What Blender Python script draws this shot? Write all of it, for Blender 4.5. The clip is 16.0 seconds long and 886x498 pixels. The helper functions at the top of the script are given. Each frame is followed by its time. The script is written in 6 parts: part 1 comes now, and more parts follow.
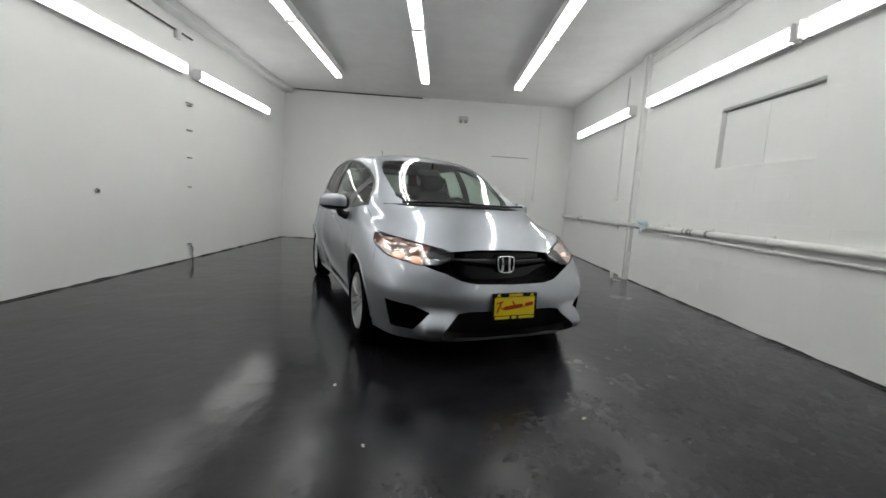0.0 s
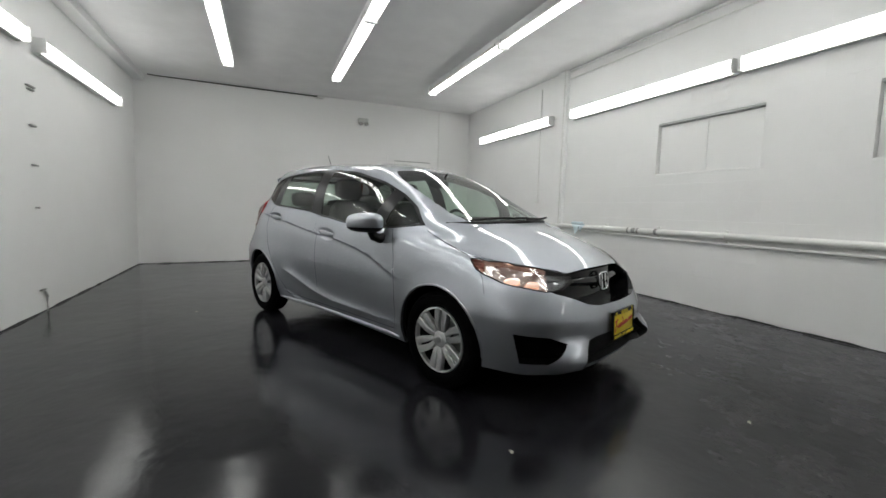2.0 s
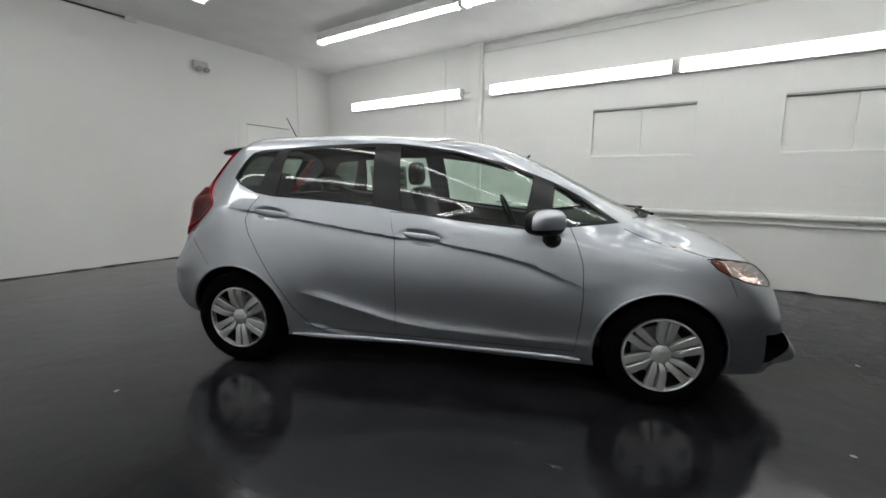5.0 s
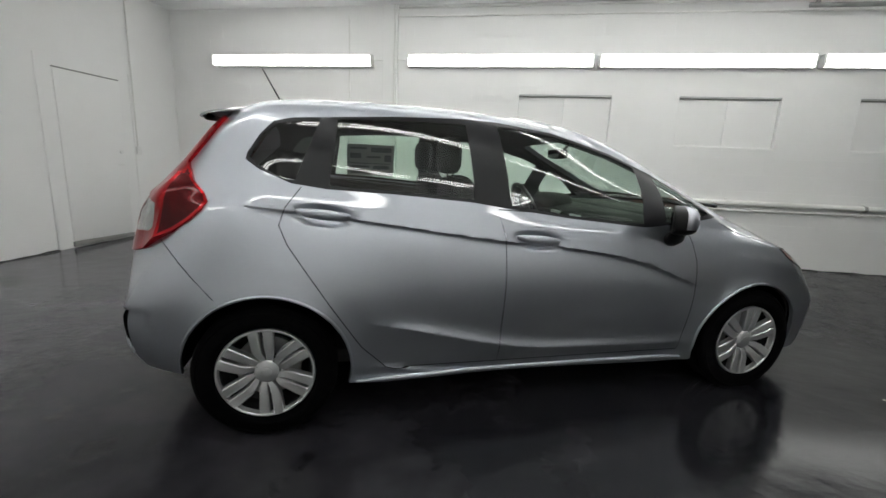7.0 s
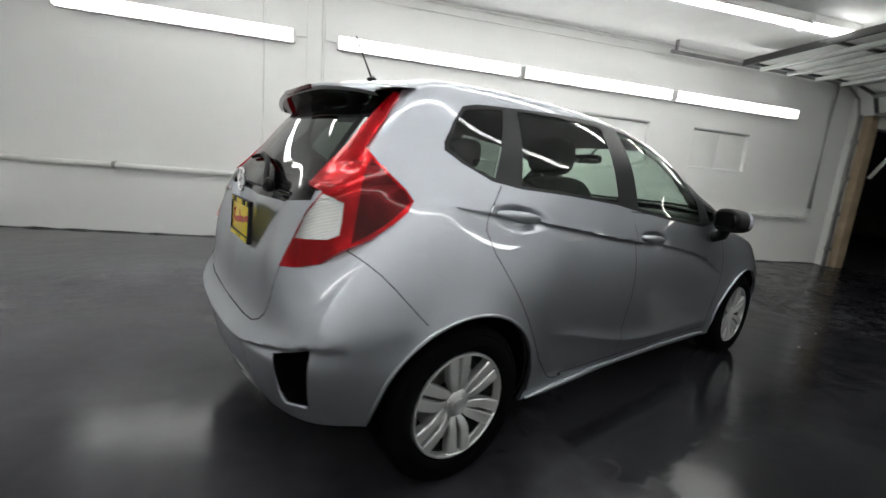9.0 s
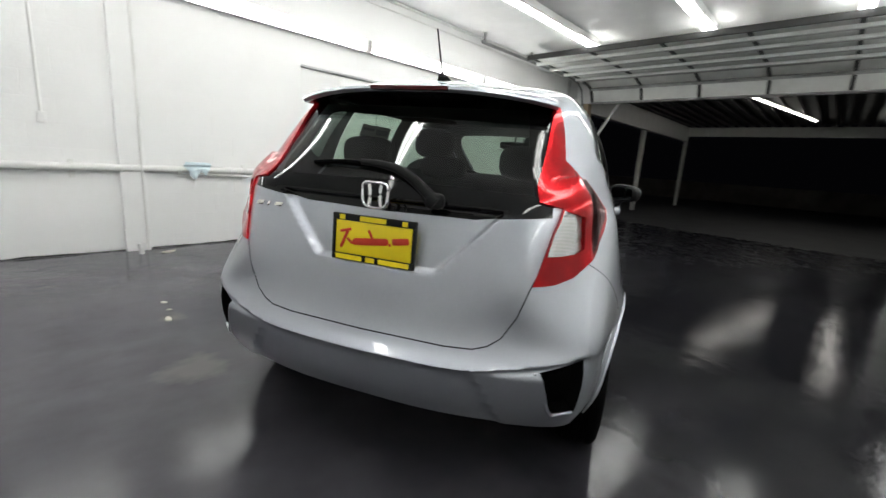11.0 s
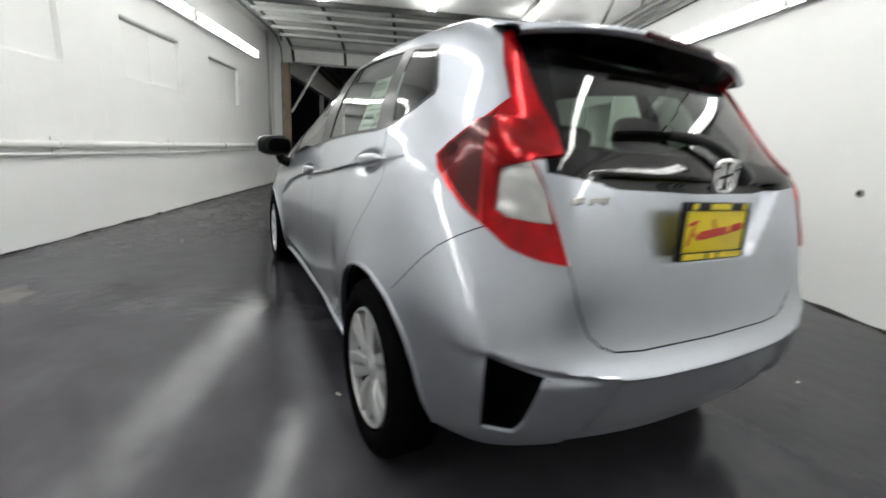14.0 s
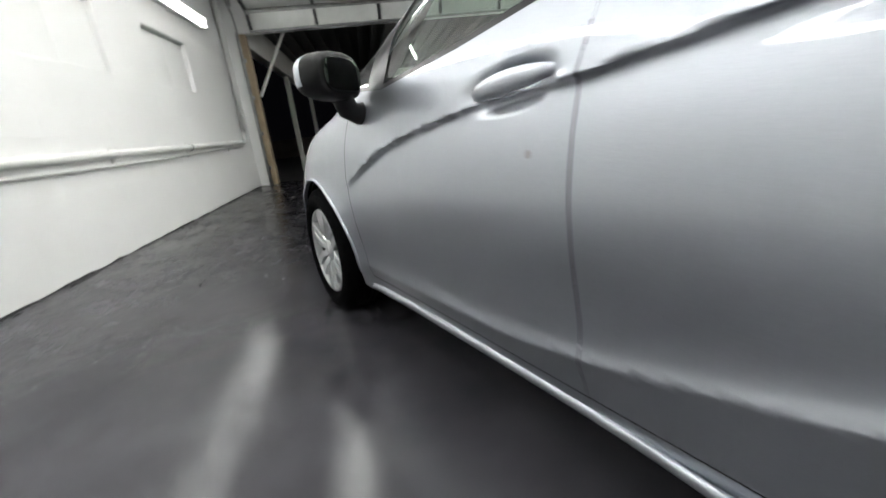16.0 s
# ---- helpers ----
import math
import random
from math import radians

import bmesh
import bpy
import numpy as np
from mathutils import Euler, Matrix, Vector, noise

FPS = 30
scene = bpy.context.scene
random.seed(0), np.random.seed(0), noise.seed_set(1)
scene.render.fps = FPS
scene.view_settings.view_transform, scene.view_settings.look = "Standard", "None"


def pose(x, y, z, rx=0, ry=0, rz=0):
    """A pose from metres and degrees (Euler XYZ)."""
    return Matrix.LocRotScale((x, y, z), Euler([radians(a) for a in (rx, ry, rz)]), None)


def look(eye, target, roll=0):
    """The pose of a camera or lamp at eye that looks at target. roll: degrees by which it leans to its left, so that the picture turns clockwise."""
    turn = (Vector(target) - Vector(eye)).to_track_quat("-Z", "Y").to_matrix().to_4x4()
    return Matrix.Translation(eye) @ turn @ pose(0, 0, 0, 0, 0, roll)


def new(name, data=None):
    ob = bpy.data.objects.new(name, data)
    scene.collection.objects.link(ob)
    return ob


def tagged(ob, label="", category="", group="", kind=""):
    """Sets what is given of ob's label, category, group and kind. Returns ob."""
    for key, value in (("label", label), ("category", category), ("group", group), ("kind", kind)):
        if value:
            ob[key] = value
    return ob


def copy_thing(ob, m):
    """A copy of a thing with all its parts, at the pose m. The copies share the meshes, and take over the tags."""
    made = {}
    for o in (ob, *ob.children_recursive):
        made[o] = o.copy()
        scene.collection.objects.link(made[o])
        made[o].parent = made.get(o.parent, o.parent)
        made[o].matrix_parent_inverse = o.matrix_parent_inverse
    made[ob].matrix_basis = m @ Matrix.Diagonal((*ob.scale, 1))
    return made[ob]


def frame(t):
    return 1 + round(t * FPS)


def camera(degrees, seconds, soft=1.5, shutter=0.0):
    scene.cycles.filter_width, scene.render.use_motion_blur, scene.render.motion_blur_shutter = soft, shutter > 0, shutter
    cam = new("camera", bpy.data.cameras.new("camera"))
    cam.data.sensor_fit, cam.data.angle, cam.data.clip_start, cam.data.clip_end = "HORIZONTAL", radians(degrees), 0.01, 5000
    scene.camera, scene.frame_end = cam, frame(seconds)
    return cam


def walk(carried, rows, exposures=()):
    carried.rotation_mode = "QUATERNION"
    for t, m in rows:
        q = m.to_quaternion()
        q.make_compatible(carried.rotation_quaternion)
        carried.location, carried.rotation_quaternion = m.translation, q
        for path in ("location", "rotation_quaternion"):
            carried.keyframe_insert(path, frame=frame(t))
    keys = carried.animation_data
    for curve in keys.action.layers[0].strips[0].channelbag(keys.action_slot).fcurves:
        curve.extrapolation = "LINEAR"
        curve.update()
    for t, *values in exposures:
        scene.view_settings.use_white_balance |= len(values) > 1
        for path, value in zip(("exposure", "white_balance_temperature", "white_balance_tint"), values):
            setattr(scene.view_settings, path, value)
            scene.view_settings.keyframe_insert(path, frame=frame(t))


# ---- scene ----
cam = camera(93.2, 16.0, shutter=0.5)
PATH = [
    (0, (0.33, 0.406, 1.037), (0.352, 2.392, 0.809), 3.9),
    (0.5, (-0.086, 0.507, 1.027), (0.135, 2.478, 0.774), 3.0),
    (1, (-0.485, 0.664, 1.044), (-0.062, 2.606, 0.822), 2.4),
    (1.5, (-0.839, 0.859, 1.045), (-0.263, 2.763, 0.832), 1.5),
    (2, (-1.185, 1.084, 1.069), (-0.403, 2.916, 0.884), 1.5),
    (2.5, (-1.492, 1.358, 1.066), (-0.563, 3.123, 0.915), 2.3),
    (3, (-1.8, 1.639, 1.069), (-0.692, 3.295, 0.896), 1.9),
    (3.5, (-2.083, 1.99, 1.06), (-0.846, 3.545, 0.829), 1.3),
    (4, (-2.348, 2.349, 1.068), (-0.926, 3.728, 0.791), 0.7),
    (4.2, (-2.419, 2.498, 1.087), (-0.957, 3.831, 0.793), 0.4),
    (6.3, (-2.717, 4.178, 1.18), (-0.832, 4.76, 0.853), 2.1),
    (6.5, (-2.722, 4.326, 1.165), (-0.816, 4.812, 0.806), 1.9),
    (7, (-2.702, 4.706, 1.175), (-0.765, 5.023, 0.79), 2.4),
    (7.5, (-2.697, 5.07, 1.157), (-0.731, 5.184, 0.804), 2.7),
    (8, (-2.649, 5.415, 1.119), (-0.679, 5.336, 0.779), 3.0),
    (8.5, (-2.609, 5.777, 1.09), (-0.664, 5.473, 0.74), 4.2),
    (9, (-2.514, 6.136, 1.093), (-0.608, 5.643, 0.743), 5.0),
    (9.5, (-2.423, 6.501, 1.096), (-0.603, 5.746, 0.754), 4.8),
    (9.7, (-2.357, 6.631, 1.101), (-0.588, 5.772, 0.74), 4.7),
    (11.8, (-1.354, 7.719, 1.141), (-0.426, 5.998, 0.72), 2.1),
    (12, (-1.225, 7.772, 1.136), (-0.416, 5.994, 0.708), 1.7),
    (12.5, (-0.891, 7.831, 1.133), (-0.417, 5.937, 0.702), 2.6),
    (13, (-0.526, 7.852, 1.12), (-0.303, 5.91, 0.696), 2.4),
    (13.5, (-0.162, 7.785, 1.099), (-0.215, 5.825, 0.705), 5.0),
    (14, (0.217, 7.629, 1.03), (0.021, 5.693, 0.569), 3.6),
    (14.5, (0.487, 7.312, 0.886), (0.366, 5.408, 0.285), 1.8),
    (15, (0.715, 6.942, 0.786), (0.595, 5.052, 0.144), -1.4),
    (15.5, (0.878, 6.501, 0.790), (0.738, 4.609, 0.158), -2.9),
    (16, (1.02, 6.0, 0.822), (0.754, 4.103, 0.247), -6.9),
]
walk(cam, [(t, look(eye, target, roll)) for t, eye, target, roll in PATH],
     [(0, 0.06), (4, 0.03), (7, 0.13), (9.5, 0.46), (12, 0.79), (13, 0.76), (14, 0.68), (14.5, 0.60), (15, 0.75), (15.5, 0.93), (16, 1.06)])

# ---- world ----
world = bpy.data.worlds.new("night")
world.use_nodes = True
world.node_tree.nodes["Background"].inputs[0].default_value = (0.0006, 0.0006, 0.0008, 1)
world.node_tree.nodes["Background"].inputs[1].default_value = 1.0
scene.world = world
LAMP = 12.0            # strength of the tubes


# ---- materials ----
class Nodes:
    """A small wrapper round a material's node tree."""

    def __init__(self, name):
        self.mat = bpy.data.materials.new(name)
        self.mat.use_nodes = True
        self.tree = self.mat.node_tree
        self.bsdf = self.tree.nodes["Principled BSDF"]

    def node(self, kind, **values):
        n = self.tree.nodes.new(kind)
        for key, value in values.items():
            if key in n.inputs:
                n.inputs[key].default_value = value
        return n

    def link(self, a, b):
        self.tree.links.new(a, b)

    def coords(self, scale=(1, 1, 1), world_space=True):
        if world_space:
            src = self.node("ShaderNodeNewGeometry").outputs["Position"]
        else:
            src = self.node("ShaderNodeTexCoord").outputs["Object"]
        m = self.node("ShaderNodeMapping")
        m.inputs["Scale"].default_value = scale
        self.link(src, m.inputs["Vector"])
        return m.outputs[0]

    def noise(self, at, scale, detail=4.0, rough=0.55):
        n = self.node("ShaderNodeTexNoise", Scale=scale, Detail=detail, Roughness=rough)
        self.link(at, n.inputs["Vector"])
        return n.outputs["Fac"]

    def ramp(self, fac, stops):
        r = self.node("ShaderNodeValToRGB")
        el = r.color_ramp.elements
        while len(el) < len(stops):
            el.new(0.5)
        for e, (p, c) in zip(el, stops):
            e.position = p
            e.color = (*c, 1) if isinstance(c, tuple) else (c, c, c, 1)
        self.link(fac, r.inputs[0])
        return r.outputs[0]

    def mix(self, fac, a, b, mode="MIX"):
        m = self.node("ShaderNodeMix")
        m.data_type, m.blend_type = "RGBA", mode
        for value, k in ((fac, 0), (a, 6), (b, 7)):
            if isinstance(value, (int, float)):
                m.inputs[k].default_value = value if k == 0 else (value, value, value, 1)
            elif isinstance(value, tuple):
                m.inputs[k].default_value = (*value, 1)
            else:
                self.link(value, m.inputs[k])
        return m.outputs[2]

    def bump(self, height, strength, distance=0.01, under=None):
        b = self.node("ShaderNodeBump", Strength=strength, Distance=distance)
        self.link(height, b.inputs["Height"])
        if under is not None:
            self.link(under, b.inputs["Normal"])
        return b.outputs[0]

    def set(self, **kw):
        names = dict(color="Base Color", rough="Roughness", metal="Metallic", normal="Normal", coat="Coat Weight",
                     coat_rough="Coat Roughness", coat_ior="Coat IOR", spec="Specular IOR Level", trans="Transmission Weight", ior="IOR",
                     emit="Emission Color", power="Emission Strength", alpha="Alpha")
        for key, value in kw.items():
            s = self.bsdf.inputs[names[key]]
            if isinstance(value, tuple):
                s.default_value = (*value, 1)
            elif isinstance(value, (int, float)):
                s.default_value = value
            else:
                self.link(value, s)
        return self.mat


def plain(name, color, rough=0.5, metal=0.0, grain=0.12, scale=60.0, bump=0.05, **kw):
    """A painted, plastic or metal surface with a little unevenness at two scales."""
    m = Nodes(name)
    at = m.coords(world_space=False)
    fine, broad = m.noise(at, scale, 5), m.noise(at, scale / 12, 3)
    dark = tuple(c * (1 - grain) for c in color)
    light = tuple(min(1, c * (1 + grain)) for c in color)
    c = m.mix(m.ramp(broad, [(0.3, 0.0), (0.7, 1.0)]), dark, light)
    m.set(color=c, metal=metal, rough=m.ramp(fine, [(0.25, max(0.0, rough - 0.06)), (0.75, min(1.0, rough + 0.06))]), **kw)
    if bump:
        m.set(normal=m.bump(fine, bump, 0.002))
    return m.mat


def wall_paint(name, blocks):
    """White paint, on smooth plaster or over concrete block whose joints show faintly."""
    m = Nodes(name)
    at = m.coords()
    broad, fine = m.noise(at, 0.7, 4), m.noise(at, 45, 5)
    c = m.mix(m.ramp(broad, [(0.3, 0.0), (0.75, 1.0)]), (0.835, 0.835, 0.825), (0.885, 0.885, 0.88))
    if blocks:
        tone = m.ramp(m.node("ShaderNodeObjectInfo").outputs["Random"], [(0.0, 0.985), (1.0, 1.0)])
        c = m.mix(1.0, c, tone, "MULTIPLY")
    scuff = m.ramp(m.noise(m.coords((1, 1, 3)), 5, 6, 0.7), [(0.66, 0.0), (0.8, 0.35)])
    c = m.mix(scuff, c, (0.62, 0.61, 0.58))
    n = m.bump(fine, 0.12 if not blocks else 0.3, 0.004)
    n = m.bump(broad, 0.3, 0.05, n)
    return m.set(color=c, rough=0.62, normal=n, spec=0.35)


def floor_paint():
    """Dark grey painted concrete: satin, mottled with dull wear, with tyre streaks, paler with dust and painted-in
    brightness towards the back and the window wall.
    """
    m = Nodes("floor_paint")
    at = m.coords()
    broad, mid, fine = m.noise(at, 0.5, 5, 0.6), m.noise(at, 2.6, 3, 0.55), m.noise(at, 70, 2)
    base = m.mix(m.ramp(broad, [(0.3, 0.0), (0.7, 1.0)]), (0.008, 0.008, 0.0105), (0.0145, 0.014, 0.017))
    base = m.mix(m.ramp(mid, [(0.45, 0.0), (0.85, 0.5)]), base, (0.027, 0.025, 0.028))
    streak = m.ramp(m.noise(m.coords((1.9, 0.16, 1)), 2.2, 3, 0.5), [(0.44, 0.0), (0.72, 0.8)])
    base = m.mix(streak, base, (0.008, 0.008, 0.010))
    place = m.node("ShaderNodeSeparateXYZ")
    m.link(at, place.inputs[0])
    # dust plus brightness put into the colour, growing with x and y
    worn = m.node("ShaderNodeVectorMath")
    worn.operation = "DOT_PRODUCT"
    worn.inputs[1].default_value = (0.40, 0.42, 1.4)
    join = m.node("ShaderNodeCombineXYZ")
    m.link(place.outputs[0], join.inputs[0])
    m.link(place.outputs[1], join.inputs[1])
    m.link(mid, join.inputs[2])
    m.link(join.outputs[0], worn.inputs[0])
    dust_and_light = m.node("ShaderNodeMapRange")
    dust_and_light.inputs["From Min"].default_value, dust_and_light.inputs["From Max"].default_value = 2.2, 4.4
    m.link(worn.outputs["Value"], dust_and_light.inputs["Value"])
    base = m.mix(dust_and_light.outputs[0], base, (0.088, 0.084, 0.097))
    mottle = m.noise(m.coords((1.3, 0.7, 1)), 8, 2.5, 0.5)
    base = m.mix(m.ramp(mottle, [(0.45, 0.0), (0.9, 0.25)]), base, (0.040, 0.037, 0.038))
    # pale scuffs; the one at (0.42, 6.78) also paints in a lamp's reflection
    for x, y, r, much in ((2.48, 5.15, 0.17, 0.7), (1.20, 6.68, 0.07, 0.5), (0.42, 6.78, 0.17, 0.28), (1.32, 3.10, 0.10, 0.25)):
        gap = m.node("ShaderNodeVectorMath")
        gap.operation = "DISTANCE"
        gap.inputs[1].default_value = (x, y, 0.03)
        m.link(at, gap.inputs[0])
        edge = m.node("ShaderNodeMath")
        edge.operation = "MULTIPLY_ADD"
        m.link(mottle, edge.inputs[0])
        edge.inputs[1].default_value = 0.30
        m.link(gap.outputs["Value"], edge.inputs[2])
        base = m.mix(m.ramp(edge.outputs[0], [(r + 0.06, much), (r + 0.16, 0.0)]), base, (0.20, 0.185, 0.165))
    wet = m.noise(m.coords((0.8, 1.1, 1)), 1.3, 6, 0.62)
    for x, y, r in ((0.2, 9.0, 0.75), (1.3, 8.9, 0.5)):
        gap = m.node("ShaderNodeVectorMath")
        gap.operation = "DISTANCE"
        gap.inputs[1].default_value = (x, y, 0.03)
        m.link(at, gap.inputs[0])
        edge = m.node("ShaderNodeMath")
        edge.operation = "MULTIPLY_ADD"
        m.link(wet, edge.inputs[0])
        edge.inputs[1].default_value = 1.2
        m.link(gap.outputs["Value"], edge.inputs[2])
        base = m.mix(m.ramp(edge.outputs[0], [(min(0.99, r * 0.5 + 0.40), 0.75), (min(1.0, r * 0.5 + 0.46), 0.0)]), base, (0.010, 0.010, 0.011))
    worn_edge = m.noise(at, 3.1, 9, 0.68)
    peeled = m.ramp(worn_edge, [(0.40, 0.0), (0.68, 1.0)])
    grit = m.noise(m.coords((1.0, 0.75, 1)), 24, 7, 0.66)
    gloss = m.mix(peeled, m.ramp(mottle, [(0.3, 0.055), (0.7, 0.10)]), m.ramp(grit, [(0.3, 0.07), (0.7, 0.15)]))
    lane = m.node("ShaderNodeMath")
    lane.operation = "SUBTRACT"
    m.link(place.outputs[1], lane.inputs[0])
    m.link(place.outputs[0], lane.inputs[1])
    dull = m.node("ShaderNodeMapRange")
    for key, value in (("From Min", 1.2), ("From Max", 3.6), ("To Min", 2.9), ("To Max", 1.0)):
        dull.inputs[key].default_value = value
    m.link(lane.outputs[0], dull.inputs["Value"])
    n = m.bump(fine, 0.04, 0.002)
    n = m.bump(grit, 0.2, 0.004, n)
    n = m.bump(m.noise(m.coords((1.0, 0.7, 1)), 7.5, 7, 0.6), 0.34, 0.006, n)
    n = m.bump(peeled, 0.08, 0.0015, n)
    n = m.bump(m.noise(at, 1.7, 3), 0.18, 0.03, n)
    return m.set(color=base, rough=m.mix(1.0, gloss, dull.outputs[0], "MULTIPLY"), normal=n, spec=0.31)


def car_paint():
    """Silver metallic paint: fine flake under a hard clear coat with a trace of orange peel."""
    m = Nodes("silver_car_paint")
    at = m.coords(world_space=False)
    flake = m.node("ShaderNodeTexVoronoi", Scale=900.0)
    m.link(at, flake.inputs["Vector"])
    tone = m.ramp(flake.outputs["Color"], [(0.2, (0.41, 0.433, 0.48)), (0.8, (0.465, 0.488, 0.535))])
    film = m.ramp(m.noise(at, 3.0, 5, 0.6), [(0.35, 0.96), (0.7, 1.0)])
    haze = m.ramp(m.noise(at, 1.6, 4), [(0.35, 0.42), (0.7, 0.46)])
    m.set(color=m.mix(1.0, tone, film, "MULTIPLY"), metal=1.0, rough=haze, coat=1.0, coat_rough=0.0, coat_ior=1.75)
    peel = m.bump(m.noise(at, 160, 2), 0.02, 0.001)
    m.link(peel, m.bsdf.inputs["Coat Normal"])
    return m.mat


def lamp_plastic(name, color, deep, glow_power=0.0):
    """A tinted lamp lens over a faceted reflector: ribs and small facets under a glossy face."""
    m = Nodes(name)
    at = m.coords(world_space=False)
    facet = m.node("ShaderNodeTexVoronoi", Scale=110.0)
    m.link(m.coords((1, 1, 0.6), False), facet.inputs["Vector"])
    broad = m.noise(m.coords((1, 1, 0.5), False), 7, 2)
    c = m.mix(m.ramp(broad, [(0.40, 0.0), (0.60, 1.0)]), deep, color)
    c = m.mix(m.ramp(facet.outputs["Distance"], [(0.0, 0.0), (0.5, 0.5)]), c, deep)
    m.set(color=c, metal=0.85, rough=0.24, normal=m.bump(facet.outputs["Distance"], 0.18, 0.002), coat=0.35, coat_rough=0.02)
    if glow_power:
        m.set(emit=c, power=glow_power)
    return m.mat


def ribbed_lens():
    """The clear reversing lens: a bright reflector behind fine level ribs."""
    m = Nodes("ribbed_clear_lens")
    wave = m.node("ShaderNodeTexWave", Scale=75.0, Distortion=0.4)
    wave.bands_direction = "Z"
    m.link(m.coords(world_space=False), wave.inputs["Vector"])
    c = m.mix(wave.outputs["Fac"], (0.30, 0.30, 0.30), (0.62, 0.62, 0.61))
    return m.set(color=c, metal=0.65, rough=0.22, normal=m.bump(wave.outputs["Fac"], 0.25, 0.002), coat=1.0, coat_rough=0.02)


def thin_glass(name, tint, gloss=0.0):
    """A single sheet of glass: clear or tinted, mirroring more at a slant."""
    m = Nodes(name)
    out = m.tree.nodes["Material Output"]
    clear, shine, mix = m.node("ShaderNodeBsdfTransparent"), m.node("ShaderNodeBsdfGlossy"), m.node("ShaderNodeMixShader")
    clear.inputs["Color"].default_value = (*tint, 1)
    shine.inputs["Roughness"].default_value = gloss
    slant = m.node("ShaderNodeLayerWeight", Blend=0.5)
    curve = m.node("ShaderNodeMath")
    curve.operation = "POWER"
    m.link(slant.outputs["Facing"], curve.inputs[0])
    curve.inputs[1].default_value = 4.0
    fac = m.node("ShaderNodeMath")
    fac.operation = "MULTIPLY_ADD"
    m.link(curve.outputs[0], fac.inputs[0])
    fac.inputs[1].default_value, fac.inputs[2].default_value = 0.85, 0.07
    m.link(fac.outputs[0], mix.inputs[0])
    m.link(clear.outputs[0], mix.inputs[1])
    m.link(shine.outputs[0], mix.inputs[2])
    m.link(mix.outputs[0], out.inputs["Surface"])
    return m.mat


def glow(name, color, power):
    m = Nodes(name)
    return m.set(color=(0.9, 0.9, 0.9), rough=0.4, emit=color, power=power)


